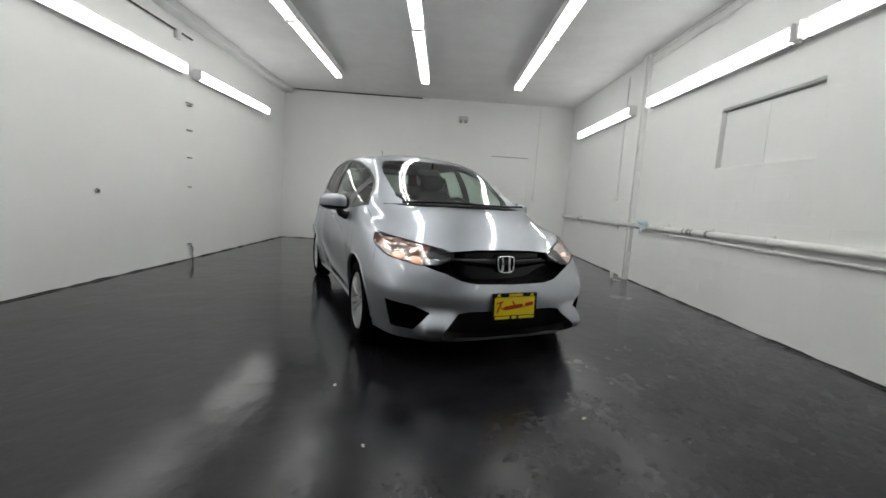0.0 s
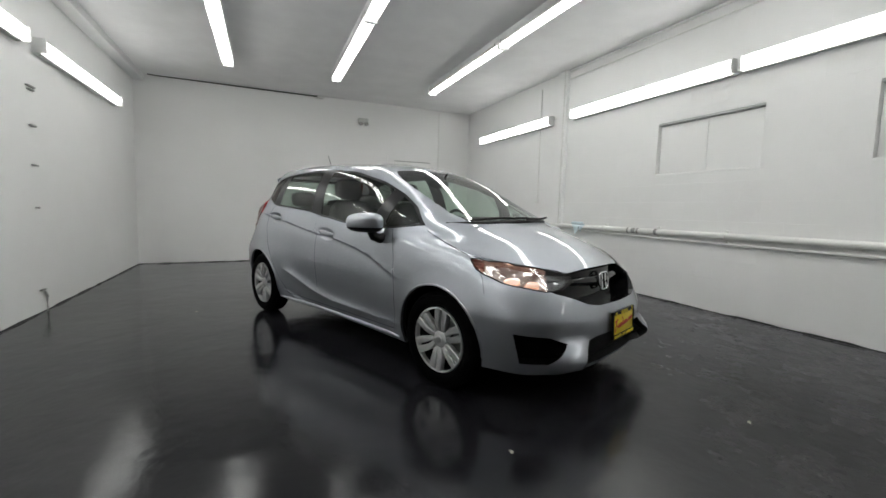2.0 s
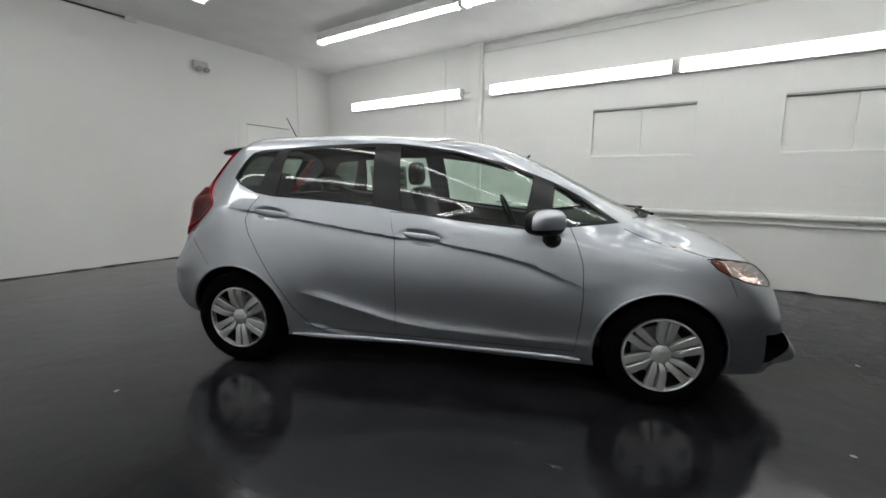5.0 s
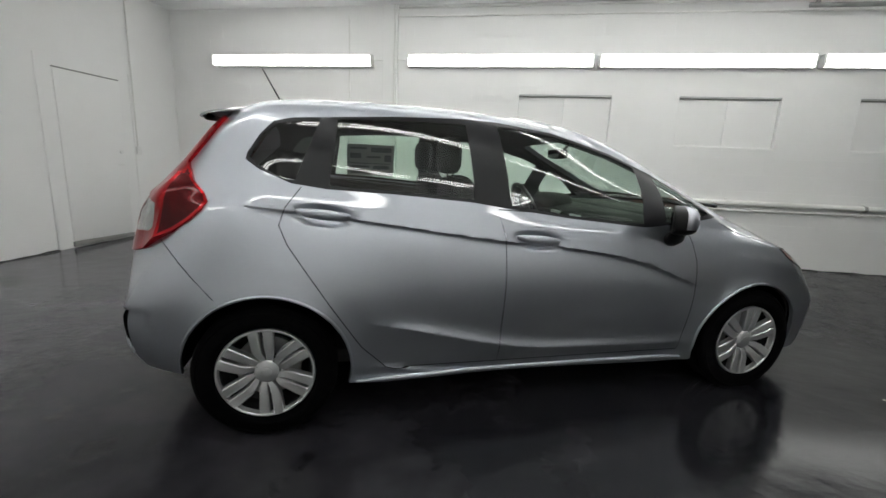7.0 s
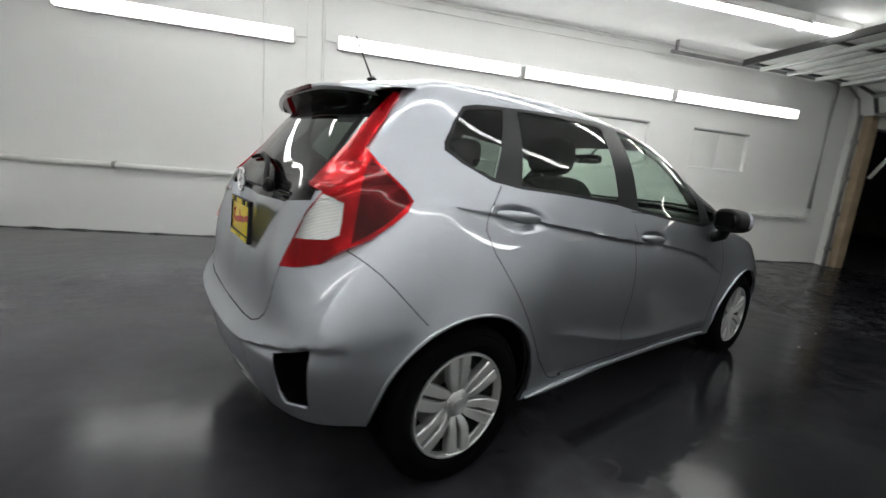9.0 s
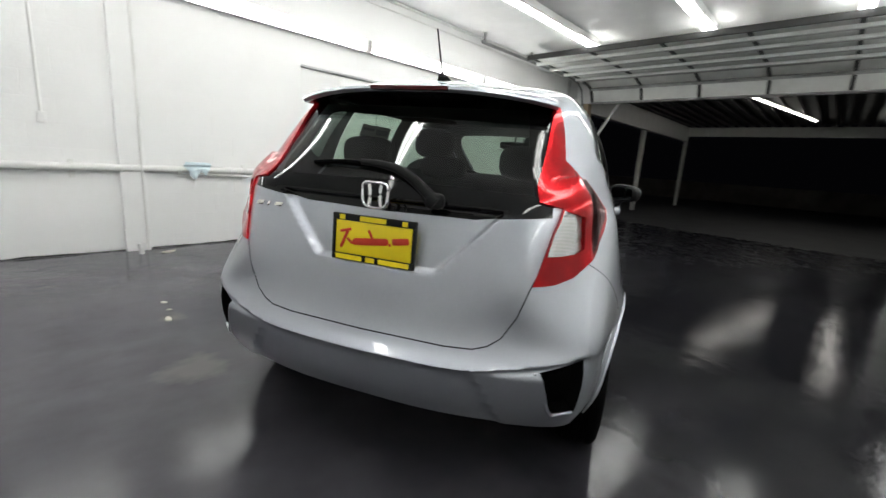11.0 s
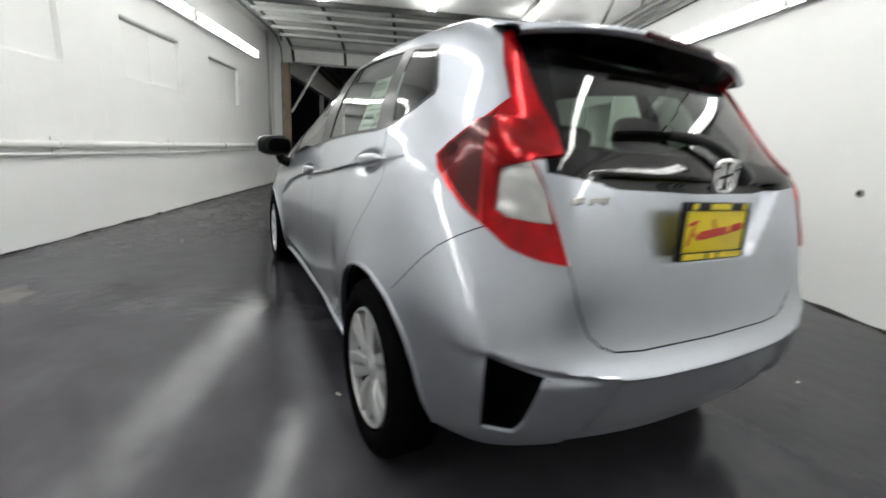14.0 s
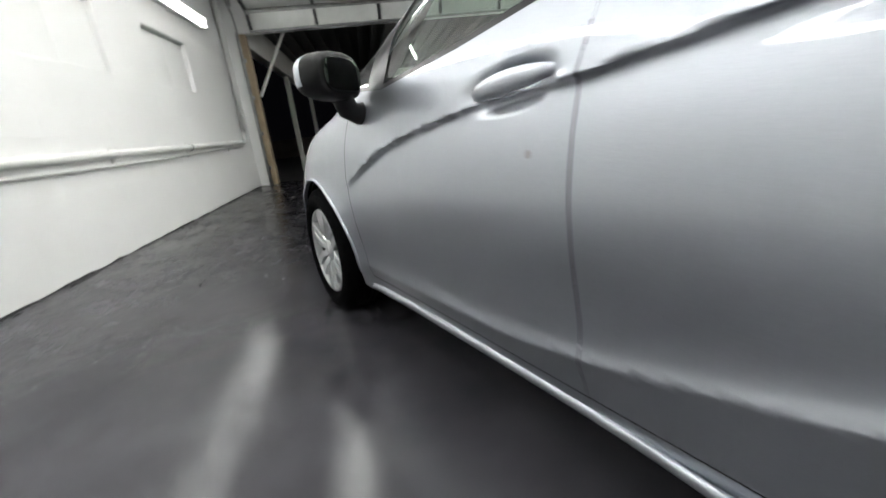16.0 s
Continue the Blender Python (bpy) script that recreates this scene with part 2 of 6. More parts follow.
M = dict(
    plaster=wall_paint("white_plaster_paint", False),
    block=wall_paint("white_block_paint", True),
    ceiling=plain("ceiling_paint", (0.80, 0.80, 0.80), 0.7, grain=0.04, scale=30),
    floor=floor_paint(),
    tube=glow("fluorescent_tube", (0.985, 1.0, 0.97), LAMP),
    wall_tube=glow("wall_fluorescent_tube", (0.985, 1.0, 0.97), LAMP * 0.72),
    enamel=plain("white_enamel", (0.8, 0.8, 0.79), 0.4, grain=0.04),
    steel=plain("galvanised_steel", (0.5, 0.5, 0.5), 0.4, 1.0, grain=0.2),
    paint=car_paint(),
    glass=thin_glass("clear_glass", (0.80, 0.91, 0.84)),
    dark_glass=thin_glass("tinted_glass", (0.76, 0.87, 0.79)),
    rear_glass=thin_glass("rear_window_glass", (0.40, 0.47, 0.42)),
    privacy_glass=thin_glass("privacy_glass", (0.20, 0.23, 0.21)),
    rough_black=plain("underseal", (0.0025, 0.0025, 0.0025), 0.95, spec=0.02),
    lining=plain("dark_cabin_lining", (0.035, 0.035, 0.034), 0.85),
    seat=plain("charcoal_seat_cloth", (0.028, 0.028, 0.030), 0.95, grain=0.1, scale=30, bump=0),
    bulb=glow("halogen_bulb", (1.0, 0.55, 0.34), 0.8),
    bulb_dim=glow("halogen_bulb_dim", (1.0, 0.45, 0.30), 0.55),
    amber=plain("amber_reflector", (0.34, 0.10, 0.05), 0.25, 0.2, bump=0),
    yellow=plain("yellow_plate", (0.84, 0.66, 0.01), 0.35, grain=0.05, bump=0),
    redink=plain("red_ink", (0.55, 0.03, 0.01), 0.4, bump=0),
    paper=plain("printed_paper", (0.50, 0.52, 0.49), 0.7, grain=0.04, bump=0),
    ink=plain("grey_print", (0.22, 0.24, 0.24), 0.7, bump=0),
    wood=plain("worn_timber", (0.36, 0.28, 0.19), 0.7, grain=0.3, scale=25, bump=0.3),
    grey_metal=plain("grey_track_metal", (0.33, 0.33, 0.33), 0.45, 0.8, grain=0.25),
    door_skin=plain("pale_door_skin", (0.62, 0.63, 0.61), 0.5, grain=0.06),
    rubber_strip=plain("black_seal", (0.02, 0.02, 0.02), 0.7),
    grey_paint=plain("grey_paint", (0.30, 0.30, 0.29), 0.55, grain=0.15),
    white_pipe=plain("white_painted_pipe", (0.76, 0.76, 0.74), 0.45, grain=0.10, scale=20),
    enamel_grey=plain("pale_grey_enamel", (0.52, 0.53, 0.52), 0.45, grain=0.08),
    tube_dim=glow("outside_tube", (1.0, 0.97, 0.9), 5.0),
    cable=plain("dark_cable", (0.05, 0.05, 0.05), 0.6),
    dark_metal=plain("dark_stile_metal", (0.06, 0.06, 0.062), 0.5, 0.6, grain=0.25),
    dark_strip=plain("dark_foot_strip", (0.03, 0.03, 0.031), 0.8, grain=0.4, scale=40),
    deck=plain("dark_roof_deck", (0.10, 0.10, 0.10), 0.6, grain=0.2),
    rag=plain("pale_blue_cloth", (0.62, 0.72, 0.76), 0.9, grain=0.15, scale=40, bump=0.2),
    scrap=plain("dirty_paper_scrap", (0.55, 0.52, 0.45), 0.8, grain=0.2, scale=120, bump=0),
    mustard=plain("mustard_wood", (0.42, 0.28, 0.07), 0.6, grain=0.2, scale=30),
    asphalt=plain("night_asphalt", (0.035, 0.035, 0.037), 0.7, grain=0.35, scale=25, bump=0.3),
    low_wall=plain("rough_low_wall", (0.10, 0.085, 0.075), 0.9, grain=0.3, scale=20, bump=0.4),
    brake_red=plain("dark_red_lens", (0.05, 0.002, 0.003), 0.12, bump=0),
    dark_red=lamp_plastic("deep_red_lamp_plastic", (0.13, 0.0008, 0.003), (0.04, 0.0004, 0.0015)),
    mirror=plain("mirror_glass", (0.035, 0.037, 0.037), 0.02, 1.0, grain=0.01, bump=0),
    
    lens=thin_glass("lamp_lens", (0.93, 0.93, 0.93)),
    clear_lens=ribbed_lens(),
    bowl=plain("lit_reflector", (0.72, 0.68, 0.65), 0.16, 1.0, bump=0, emit=(1.0, 0.42, 0.26), power=0.06),
    red=lamp_plastic("red_lamp_plastic", (0.56, 0.003, 0.009), (0.20, 0.001, 0.003), 0.10),
    gloss_black=plain("gloss_black", (0.004, 0.004, 0.0045), 0.06, bump=0, spec=0.35),
    pillar=plain("satin_black_pillar", (0.010, 0.010, 0.012), 0.32, spec=0.3, grain=0.02, scale=500, bump=0),
    chrome_soft=plain("lamp_reflector", (0.75, 0.72, 0.68), 0.18, 1.0, bump=0),
    smoked=plain("smoked_lamp_bezel", (0.17, 0.17, 0.18), 0.22, 1.0, bump=0),
    chrome=plain("chrome", (0.85, 0.85, 0.86), 0.06, 1.0, grain=0.03, bump=0),
    rubber=plain("tyre_rubber", (0.0022, 0.0022, 0.0025), 0.9, grain=0.3, scale=200, bump=0.05, spec=0.05),
    silver=plain("silver_wheel_paint", (0.60, 0.605, 0.61), 0.32, 0.72, grain=0.04, scale=60, bump=0, coat=0.4, coat_rough=0.08),
    black=plain("black_plastic", (0.006, 0.006, 0.0065), 0.5, spec=0.25),
)


# ---- building helpers ----
def mesh_object(name, bm, material, parent=None, smooth=None):
    me = bpy.data.meshes.new(name)
    bm.to_mesh(me)
    bm.free()
    for m in (material if isinstance(material, (list, tuple)) else [material]):
        me.materials.append(m)
    if smooth is not None:
        me.polygons.foreach_set("use_smooth", [True] * len(me.polygons))
        if smooth < 180:
            me.set_sharp_from_angle(angle=radians(smooth))
    ob = new(name, me)
    ob.parent = parent
    return ob


def part(name, bm, material, parent, label="", smooth=35):
    ob = mesh_object(name, bm, material, parent, smooth)
    return tagged(ob, label) if label else ob


def thing(name, at, label, category, group="", kind=""):
    ob = new(name)
    ob.matrix_basis = at
    ob.empty_display_size = 0.1
    return tagged(ob, label, category, group, kind)


def box(bm, lo, hi, bevel=0.0, m=None):
    """An upright box between two corners, its edges rounded by bevel."""
    size = [b - a for a, b in zip(lo, hi)]
    mid = [(a + b) / 2 for a, b in zip(lo, hi)]
    mat = Matrix.Translation(mid) @ Matrix.Diagonal((*size, 1))
    if m is not None:
        mat = m @ mat
    made = bmesh.ops.create_cube(bm, size=1, matrix=mat)["verts"]
    if bevel:
        edges = list({e for v in made for e in v.link_edges})
        bmesh.ops.bevel(bm, geom=edges, offset=bevel, segments=2, affect="EDGES", profile=0.5)
    return bm


def rod(bm, a, b, r, n=12, r2=None):
    a, b = Vector(a), Vector(b)
    d = b - a
    m = Matrix.Translation((a + b) / 2) @ d.to_track_quat("Z", "Y").to_matrix().to_4x4()
    bmesh.ops.create_cone(bm, cap_ends=True, segments=n, radius1=r, radius2=r if r2 is None else r2, depth=d.length, matrix=m)
    return bm


def structure(name, bm, material, label, category="", smooth=None):
    return tagged(mesh_object(name, bm, material, None, smooth), label, category or name.split("_")[0], kind="structure")


def blob(bm, at, size, power=3.0, n=16, m=None):
    """A rounded block (superellipsoid) of the given full sizes."""
    def bend(c):
        return math.copysign(abs(c) ** (2 / power), c)
    made = bmesh.ops.create_uvsphere(bm, u_segments=n * 2, v_segments=n, radius=1.0)["verts"]
    for v in made:
        lat, lon = math.asin(max(-1, min(1, v.co.z))), math.atan2(v.co.y, v.co.x)
        p = Vector((bend(math.cos(lat)) * bend(math.cos(lon)), bend(math.cos(lat)) * bend(math.sin(lon)), bend(math.sin(lat))))
        p = Vector((p.x * size[0] / 2, p.y * size[1] / 2, p.z * size[2] / 2))
        v.co = Vector(at) + (m.to_3x3() @ p if m is not None else p)
    return bm


def sweep(bm, path, section_at, n=14):
    """A bar along a path; section_at(k) gives its half height and half depth for k from 0 to 1."""
    path = [Vector(p) for p in path]
    rings = []
    for i, p in enumerate(path):
        t = (path[min(len(path) - 1, i + 1)] - path[max(0, i - 1)]).normalized()
        side = t.cross(Vector((0, 0, 1)))
        side = side.normalized() if side.length > 1e-3 else Vector((1, 0, 0))
        up = side.cross(t)
        a, b = section_at(i / (len(path) - 1))
        rings.append([bm.verts.new(p + up * a * math.sin(q) + side * b * math.cos(q)) for q in np.linspace(0, 2 * math.pi, n, endpoint=False)])
    for r0, r1 in zip(rings, rings[1:]):
        for k in range(n):
            bm.faces.new((r0[k], r0[(k + 1) % n], r1[(k + 1) % n], r1[k]))
    bm.faces.new(rings[0])
    bm.faces.new(rings[-1][::-1])
    bmesh.ops.recalc_face_normals(bm, faces=bm.faces)
    return bm


def lathe(bm, profile, n=48, at=(0, 0, 0)):
    """A turned shape about the y axis from (radius, y) pairs."""
    rings = [[bm.verts.new((at[0] + r * math.cos(a), at[1] + y, at[2] + r * math.sin(a))) for a in np.linspace(0, 2 * math.pi, n, endpoint=False)] for r, y in profile]
    for r0, r1 in zip(rings, rings[1:]):
        for k in range(n):
            bm.faces.new((r0[k], r1[k], r1[(k + 1) % n], r0[(k + 1) % n]))
    bmesh.ops.recalc_face_normals(bm, faces=bm.faces)
    return bm


# ---- the room ----
XL, XR, YB, YF, ZC = -3.2, 3.09, 9.79, -2.25, 3.22
SLOPE = 0.011                         # the floor rises towards the window wall
WINDOWS = [(3.59, 4.74), (1.67, 2.80), (-0.22, 0.86)]
WZ0, WZ1 = 1.55, 2.14


def floor_z(x, y=4.0):
    """The floor's height: nearly level under the car, rising to the window wall and a little to the back."""
    return SLOPE * (x + 0.3) + 0.022 * max(0.0, x - 0.9) + 0.007 * max(0.0, y - 6.0)


bm = bmesh.new()
xs, ys = np.linspace(XL - 0.3, XR + 0.3, 34), np.linspace(YF - 0.35, YB + 0.2, 62)
vs = [[bm.verts.new((x, y, floor_z(x, y))) for y in ys] for x in xs]
for a, b in zip(vs, vs[1:]):
    for k in range(len(ys) - 1):
        bm.faces.new((a[k], b[k], b[k + 1], a[k + 1]))
made = bmesh.ops.extrude_face_region(bm, geom=bm.faces[:])["geom"]
for v in made:
    if isinstance(v, bmesh.types.BMVert):
        v.co.z = -0.3
bmesh.ops.recalc_face_normals(bm, faces=bm.faces)
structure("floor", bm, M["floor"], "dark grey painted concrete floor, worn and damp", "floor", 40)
structure("ceiling", box(bmesh.new(), (XL - 0.2, YF - 0.2, ZC), (XR + 0.2, YB + 0.2, ZC + 0.2)), M["ceiling"], "white painted flat ceiling", "ceiling")
structure("wall_back", box(bmesh.new(), (XL - 0.2, YB, -0.1), (XR + 0.2, YB + 0.2, ZC)), M["plaster"], "white painted smooth back wall", "wall")
bm = bmesh.new()
DOOR_L = (-0.42, 0.50)
box(bm, (XL - 0.2, DOOR_L[1], -0.1), (XL, YB, ZC))
box(bm, (XL - 0.2, YF, -0.1), (XL, DOOR_L[0], ZC))
box(bm, (XL - 0.2, DOOR_L[0], 2.0), (XL, DOOR_L[1], ZC))
structure("wall_left", bm, M["plaster"], "white painted smooth side wall with a doorway", "wall")
bm = bmesh.new()
cuts = [YF] + [c for w in sorted(WINDOWS) for c in w] + [YB]
FACE = XR + 0.001
for a, b in zip(cuts[::2], cuts[1::2]):
    box(bm, (FACE, a, -0.1), (XR + 0.2, b, ZC))
for a, b in WINDOWS:
    box(bm, (FACE, a, -0.1), (XR + 0.2, b, WZ0))
    box(bm, (FACE, a, WZ1), (XR + 0.2, b, ZC))
wall_right = structure("wall_right", bm, M["block"], "white painted concrete block wall with three boarded-up windows", "wall")
bm = bmesh.new()
box(bm, (XL, YF - 0.2, -0.1), (-2.80, YF, ZC))
box(bm, (2.93, YF - 0.2, -0.1), (XR, YF, ZC))
box(bm, (-2.80, YF - 0.2, 2.64), (2.93, YF, ZC))
structure("wall_front", bm, M["plaster"], "white painted front wall with a wide door opening", "wall")
bm = bmesh.new()
box(bm, (XL - 1.1, DOOR_L[0] - 0.3, -0.1), (XL - 1.0, DOOR_L[1] + 0.3, 2.4))
for y in (DOOR_L[0] - 0.3, DOOR_L[1] + 0.2):
    box(bm, (XL - 1.0, y, -0.1), (XL - 0.2, y + 0.1, 2.4))
box(bm, (XL - 1.0, DOOR_L[0] - 0.2, 2.2), (XL - 0.2, DOOR_L[1] + 0.2, 2.3))
box(bm, (XL - 1.0, DOOR_L[0] - 0.2, -0.12), (XL - 0.2, DOOR_L[1] + 0.2, -0.03))
structure("passage", bm, M["plaster"], "plain white passage behind the side doorway", "wall")


def course_blocks():
    """The block faces of the window wall: courses 0.2 m high in running bond, joints let in 4 mm."""
    def face(bm, w, h):
        c, d = 0.002, 0.0008
        o = [bm.verts.new((FACE + 0.001 - x, y, z)) for x, y, z in ((0, 0, 0), (0, w, 0), (0, w, h), (0, 0, h))]
        i = [bm.verts.new((FACE - d, y, z)) for y, z in ((c, c), (w - c, c), (w - c, h - c), (c, h - c))]
        bm.faces.new(i[::-1])
        for k in range(4):
            bm.faces.new((o[k], i[k], i[(k + 1) % 4], o[(k + 1) % 4]))
    made, rest, shared = 0, bmesh.new(), {}
    rng = random.Random(4)
    for row in range(16):
        z = 0.03 + row * 0.2
        h = min(0.2, ZC - z)
        y = YF + (0.2 if row % 2 else 0.0) - 0.4
        while y < YB:
            a, b = max(y, YF), min(y + 0.4, YB)
            spans = [(a, b)]
            for w0, w1 in WINDOWS:
                if z + h > WZ0 + 0.02 and z < WZ1 - 0.02:
                    spans = [s for p, q in spans for s in ((p, min(q, w0)), (max(p, w1), q)) if s[1] - s[0] > 0.03]
            for p, q in spans:
                size = (round(q - p, 2), round(h, 2))
                if made < 300 and 0.4 < z < 2.6 and -0.3 < y < 7.4:
                    if size not in shared:
                        bm = bmesh.new()
                        face(bm, q - p, h)
                        me = bpy.data.meshes.new("block")
                        bm.to_mesh(me)
                        bm.free()
                        me.materials.append(M["block"])
                        shared[size] = me
                    ob = new("block", shared[size])
                    ob.parent = wall_right
                    ob.location = (rng.uniform(-0.0003, 0.0003), p, z)
                    made += 1
                else:
                    n0 = len(rest.verts)
                    face(rest, q - p, h)
                    rest.verts.ensure_lookup_table()
                    for v in rest.verts[n0:]:
                        v.co += Vector((0, p, z))
            y += 0.4
    ob = mesh_object("block_courses", rest, M["block"], wall_right)
    tagged(ob, kind="stuff")


# thin dark line where the walls meet the floor
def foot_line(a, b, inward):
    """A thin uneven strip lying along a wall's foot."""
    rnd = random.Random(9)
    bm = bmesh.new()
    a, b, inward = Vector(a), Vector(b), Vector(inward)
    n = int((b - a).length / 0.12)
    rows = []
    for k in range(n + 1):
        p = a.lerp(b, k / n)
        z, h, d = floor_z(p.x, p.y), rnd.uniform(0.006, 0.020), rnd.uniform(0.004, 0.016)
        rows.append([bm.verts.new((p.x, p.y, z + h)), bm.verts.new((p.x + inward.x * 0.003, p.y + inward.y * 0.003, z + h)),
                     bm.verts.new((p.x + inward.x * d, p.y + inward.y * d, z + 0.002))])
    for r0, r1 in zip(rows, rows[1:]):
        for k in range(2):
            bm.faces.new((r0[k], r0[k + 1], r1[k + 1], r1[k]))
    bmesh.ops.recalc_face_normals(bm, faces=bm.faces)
    structure("baseboard", bm, M["dark_strip"], "thin dark strip along the foot of the wall", "trim")


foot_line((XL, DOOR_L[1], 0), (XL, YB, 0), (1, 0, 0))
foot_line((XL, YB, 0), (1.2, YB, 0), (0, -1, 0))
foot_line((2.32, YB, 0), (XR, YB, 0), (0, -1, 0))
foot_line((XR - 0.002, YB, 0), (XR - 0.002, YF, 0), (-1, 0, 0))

# boarded-up windows
for k, (a, b) in enumerate(WINDOWS):
    w = thing("window_%d" % (k + 1), pose(XR, (a + b) / 2, WZ0), "boarded-up window, painted over in white", "window", kind="structure")
    half = (b - a) / 2
    for s in (-1, 1):
        y0, y1 = sorted((s * 0.0015, s * (half - 0.003)))
        part("board", box(bmesh.new(), (0.05, y0, 0.0), (0.075, y1, WZ1 - WZ0 - 0.03), 0.003), M["plaster"], w)
    part("lintel", box(bmesh.new(), (0.006, -half, WZ1 - WZ0 - 0.022), (0.10, half, WZ1 - WZ0 - 0.001), 0.002), M["enamel_grey"], w)
    part("window_sill", box(bmesh.new(), (0.0, -half - 0.04, -0.03), (0.09, half, 0.004), 0.01), M["plaster"], w)
    part("backing", box(bmesh.new(), (0.08, -half, 0), (0.12, half, WZ1 - WZ0)), M["enamel_grey"], w)

# pilaster with its conduits
structure("pilaster", box(bmesh.new(), (XR - 0.055, 6.37, -0.05), (XR + 0.01, 6.57, ZC), 0.006), M["plaster"], "white painted pilaster on the block wall", "trim")


def pipe(name, points, r, mat, label, n=12, category="pipe"):
    ob = mesh_object(name, sweep(bmesh.new(), points, lambda k: (r, r), n), mat, None, 60)
    return tagged(ob, label, category)


XP = XR - 0.045
stub = thing("pipe_stub", pose(2.90, 6.48, floor_z(2.90, 6.48)), "short white capped pipe standing at the foot of the wall", "pipe")
part("stub_pipe", rod(bmesh.new(), (0, 0, 0.0), (0, 0, 0.07), 0.022, 16), M["white_pipe"], stub)
part("stub_cap", rod(bmesh.new(), (0, 0, 0.06), (0, 0, 0.10), 0.030, 16), M["enamel"], stub)
pipe("conduit", [(XR - 0.012, 7.05, 3.1), (XR - 0.012, 7.05, 1.31)], 0.009, M["white_pipe"], "thin white conduit down the block wall", category="conduit")
t = thing("junction_box", pose(XR, 7.05, 1.27), "small white junction box on the block wall", "box")
part("box_body", box(bmesh.new(), (-0.035, -0.03, -0.045), (0.0, 0.03, 0.045), 0.005), M["enamel"], t)
for z, r in ((3.19, 0.012), (3.08, 0.009)):
    pipe("conduit", [(XR - 0.014, 6.36, z), (XR - 0.014, -1.9, z)], r, M["white_pipe"], "thin white conduit high along the block wall", 10, "conduit")
pipe("conduit", [(XR - 0.07, 6.40, ZC - 0.01), (XR - 0.07, 6.40, floor_z(XR - 0.07, 6.4) + 0.002)], 0.010, M["white_pipe"], "white conduit down the pilaster", 10, "conduit")
pipe("water_pipe", [(XP, 9.70, 0.875), (XP, 4.0, 0.880), (XP, -1.62, 0.885), (XP, -1.70, 0.90), (XP, -1.74, 0.96), (XP, -1.75, 1.05), (XP, -1.75, 3.10)], 0.032, M["white_pipe"], "white painted water pipe along the block wall", 16)
pipe("small_pipe", [(XP + 0.01, 6.1, 0.835), (XP + 0.01, 5.1, 0.815), (XP + 0.01, 3.8, 0.800), (XP + 0.01, 1.6, 0.795), (XP + 0.01, 0.2, 0.815), (XP + 0.01, -1.60, 0.838)], 0.013, M["white_pipe"], "thin white pipe under the larger one", 12)
for k, y in enumerate((8.6, 6.9, 5.45, 4.63, 3.84, 2.1, 0.6, -0.9)):
    t = thing("pipe_clamp", pose(XR, y, 0.88), "white pipe clamp on the block wall", "clamp", "pipe clamps")
    part("strap", lathe(bmesh.new(), [(0.033, -0.018), (0.038, -0.016), (0.038, 0.016), (0.033, 0.018)], 20, (-0.045, 0, 0)), M["white_pipe"] if k % 3 else M["grey_paint"], t)
    part("wall_plate", box(bmesh.new(), (-0.012, -0.022, -0.10), (0.0, 0.022, 0.06), 0.003), M["white_pipe"], t)
t = thing("pipe_tape", pose(XP, 4.95, 0.878), "dark worn tape round the white pipe", "tape")
for y, w in ((0.0, 0.03), (0.09, 0.012), (-0.06, 0.016)):
    part("tape_wrap", lathe(bmesh.new(), [(0.0325, y - w), (0.0338, y - w), (0.0338, y + w), (0.0325, y + w)], 20), M["grey_paint"], t)

# lamps
def strip_lamp(name, at, label, group, drop=0.0, tube="tube"):
    """A two-tube fluorescent strip 2.35 m long, its base on local z = 0, tubes on +z."""
    L = 2.35
    t = thing(name, at, label, "lamp", group)
    part("housing", box(bmesh.new(), (-0.075, -L / 2, 0), (0.075, L / 2, 0.05 + drop), 0.008), M["enamel"], t)
    for s in (-1, 1):
        for x in (-0.036, 0.036):
            part("tube", rod(bmesh.new(), (x, s * L / 2 * 0.985, 0.080 + drop), (x, s * 0.012, 0.080 + drop), 0.016, 14), M[tube], t)
    # side wings, added to keep the tubes' light off the surface close by
    for s in (-1, 1):
        wing = bmesh.new()
        for x0, z0, x1, z1 in ((0.058, 0.05, 0.074, 0.072),):
            vs = [wing.verts.new((s * x, y, z + drop)) for y in (-L / 2, L / 2) for x, z in ((x0, z0), (x1, z1), (x1 + 0.003, z1), (x0 + 0.004, z0))]
            for k in range(4):
                wing.faces.new((vs[k], vs[(k + 1) % 4], vs[4 + (k + 1) % 4], vs[4 + k]))
        bmesh.ops.recalc_face_normals(wing, faces=wing.faces)
        part("reflector", wing, M["enamel"], t)
    for s in (-1, 1):
        part("end_cap", box(bmesh.new(), (-0.07, s * L / 2 - 0.012, 0.0), (0.07, s * L / 2 + 0.012, 0.115 + drop), 0.006), M["enamel"], t)
        part("wire_guard", sweep(bmesh.new(), [(0.08 * math.cos(a), s * (L / 2 - 0.06), 0.03 + drop + 0.10 * math.sin(a)) for a in np.linspace(0, math.pi, 13)], lambda k: (0.003, 0.003), 6), M["grey_paint"], t)
    return t


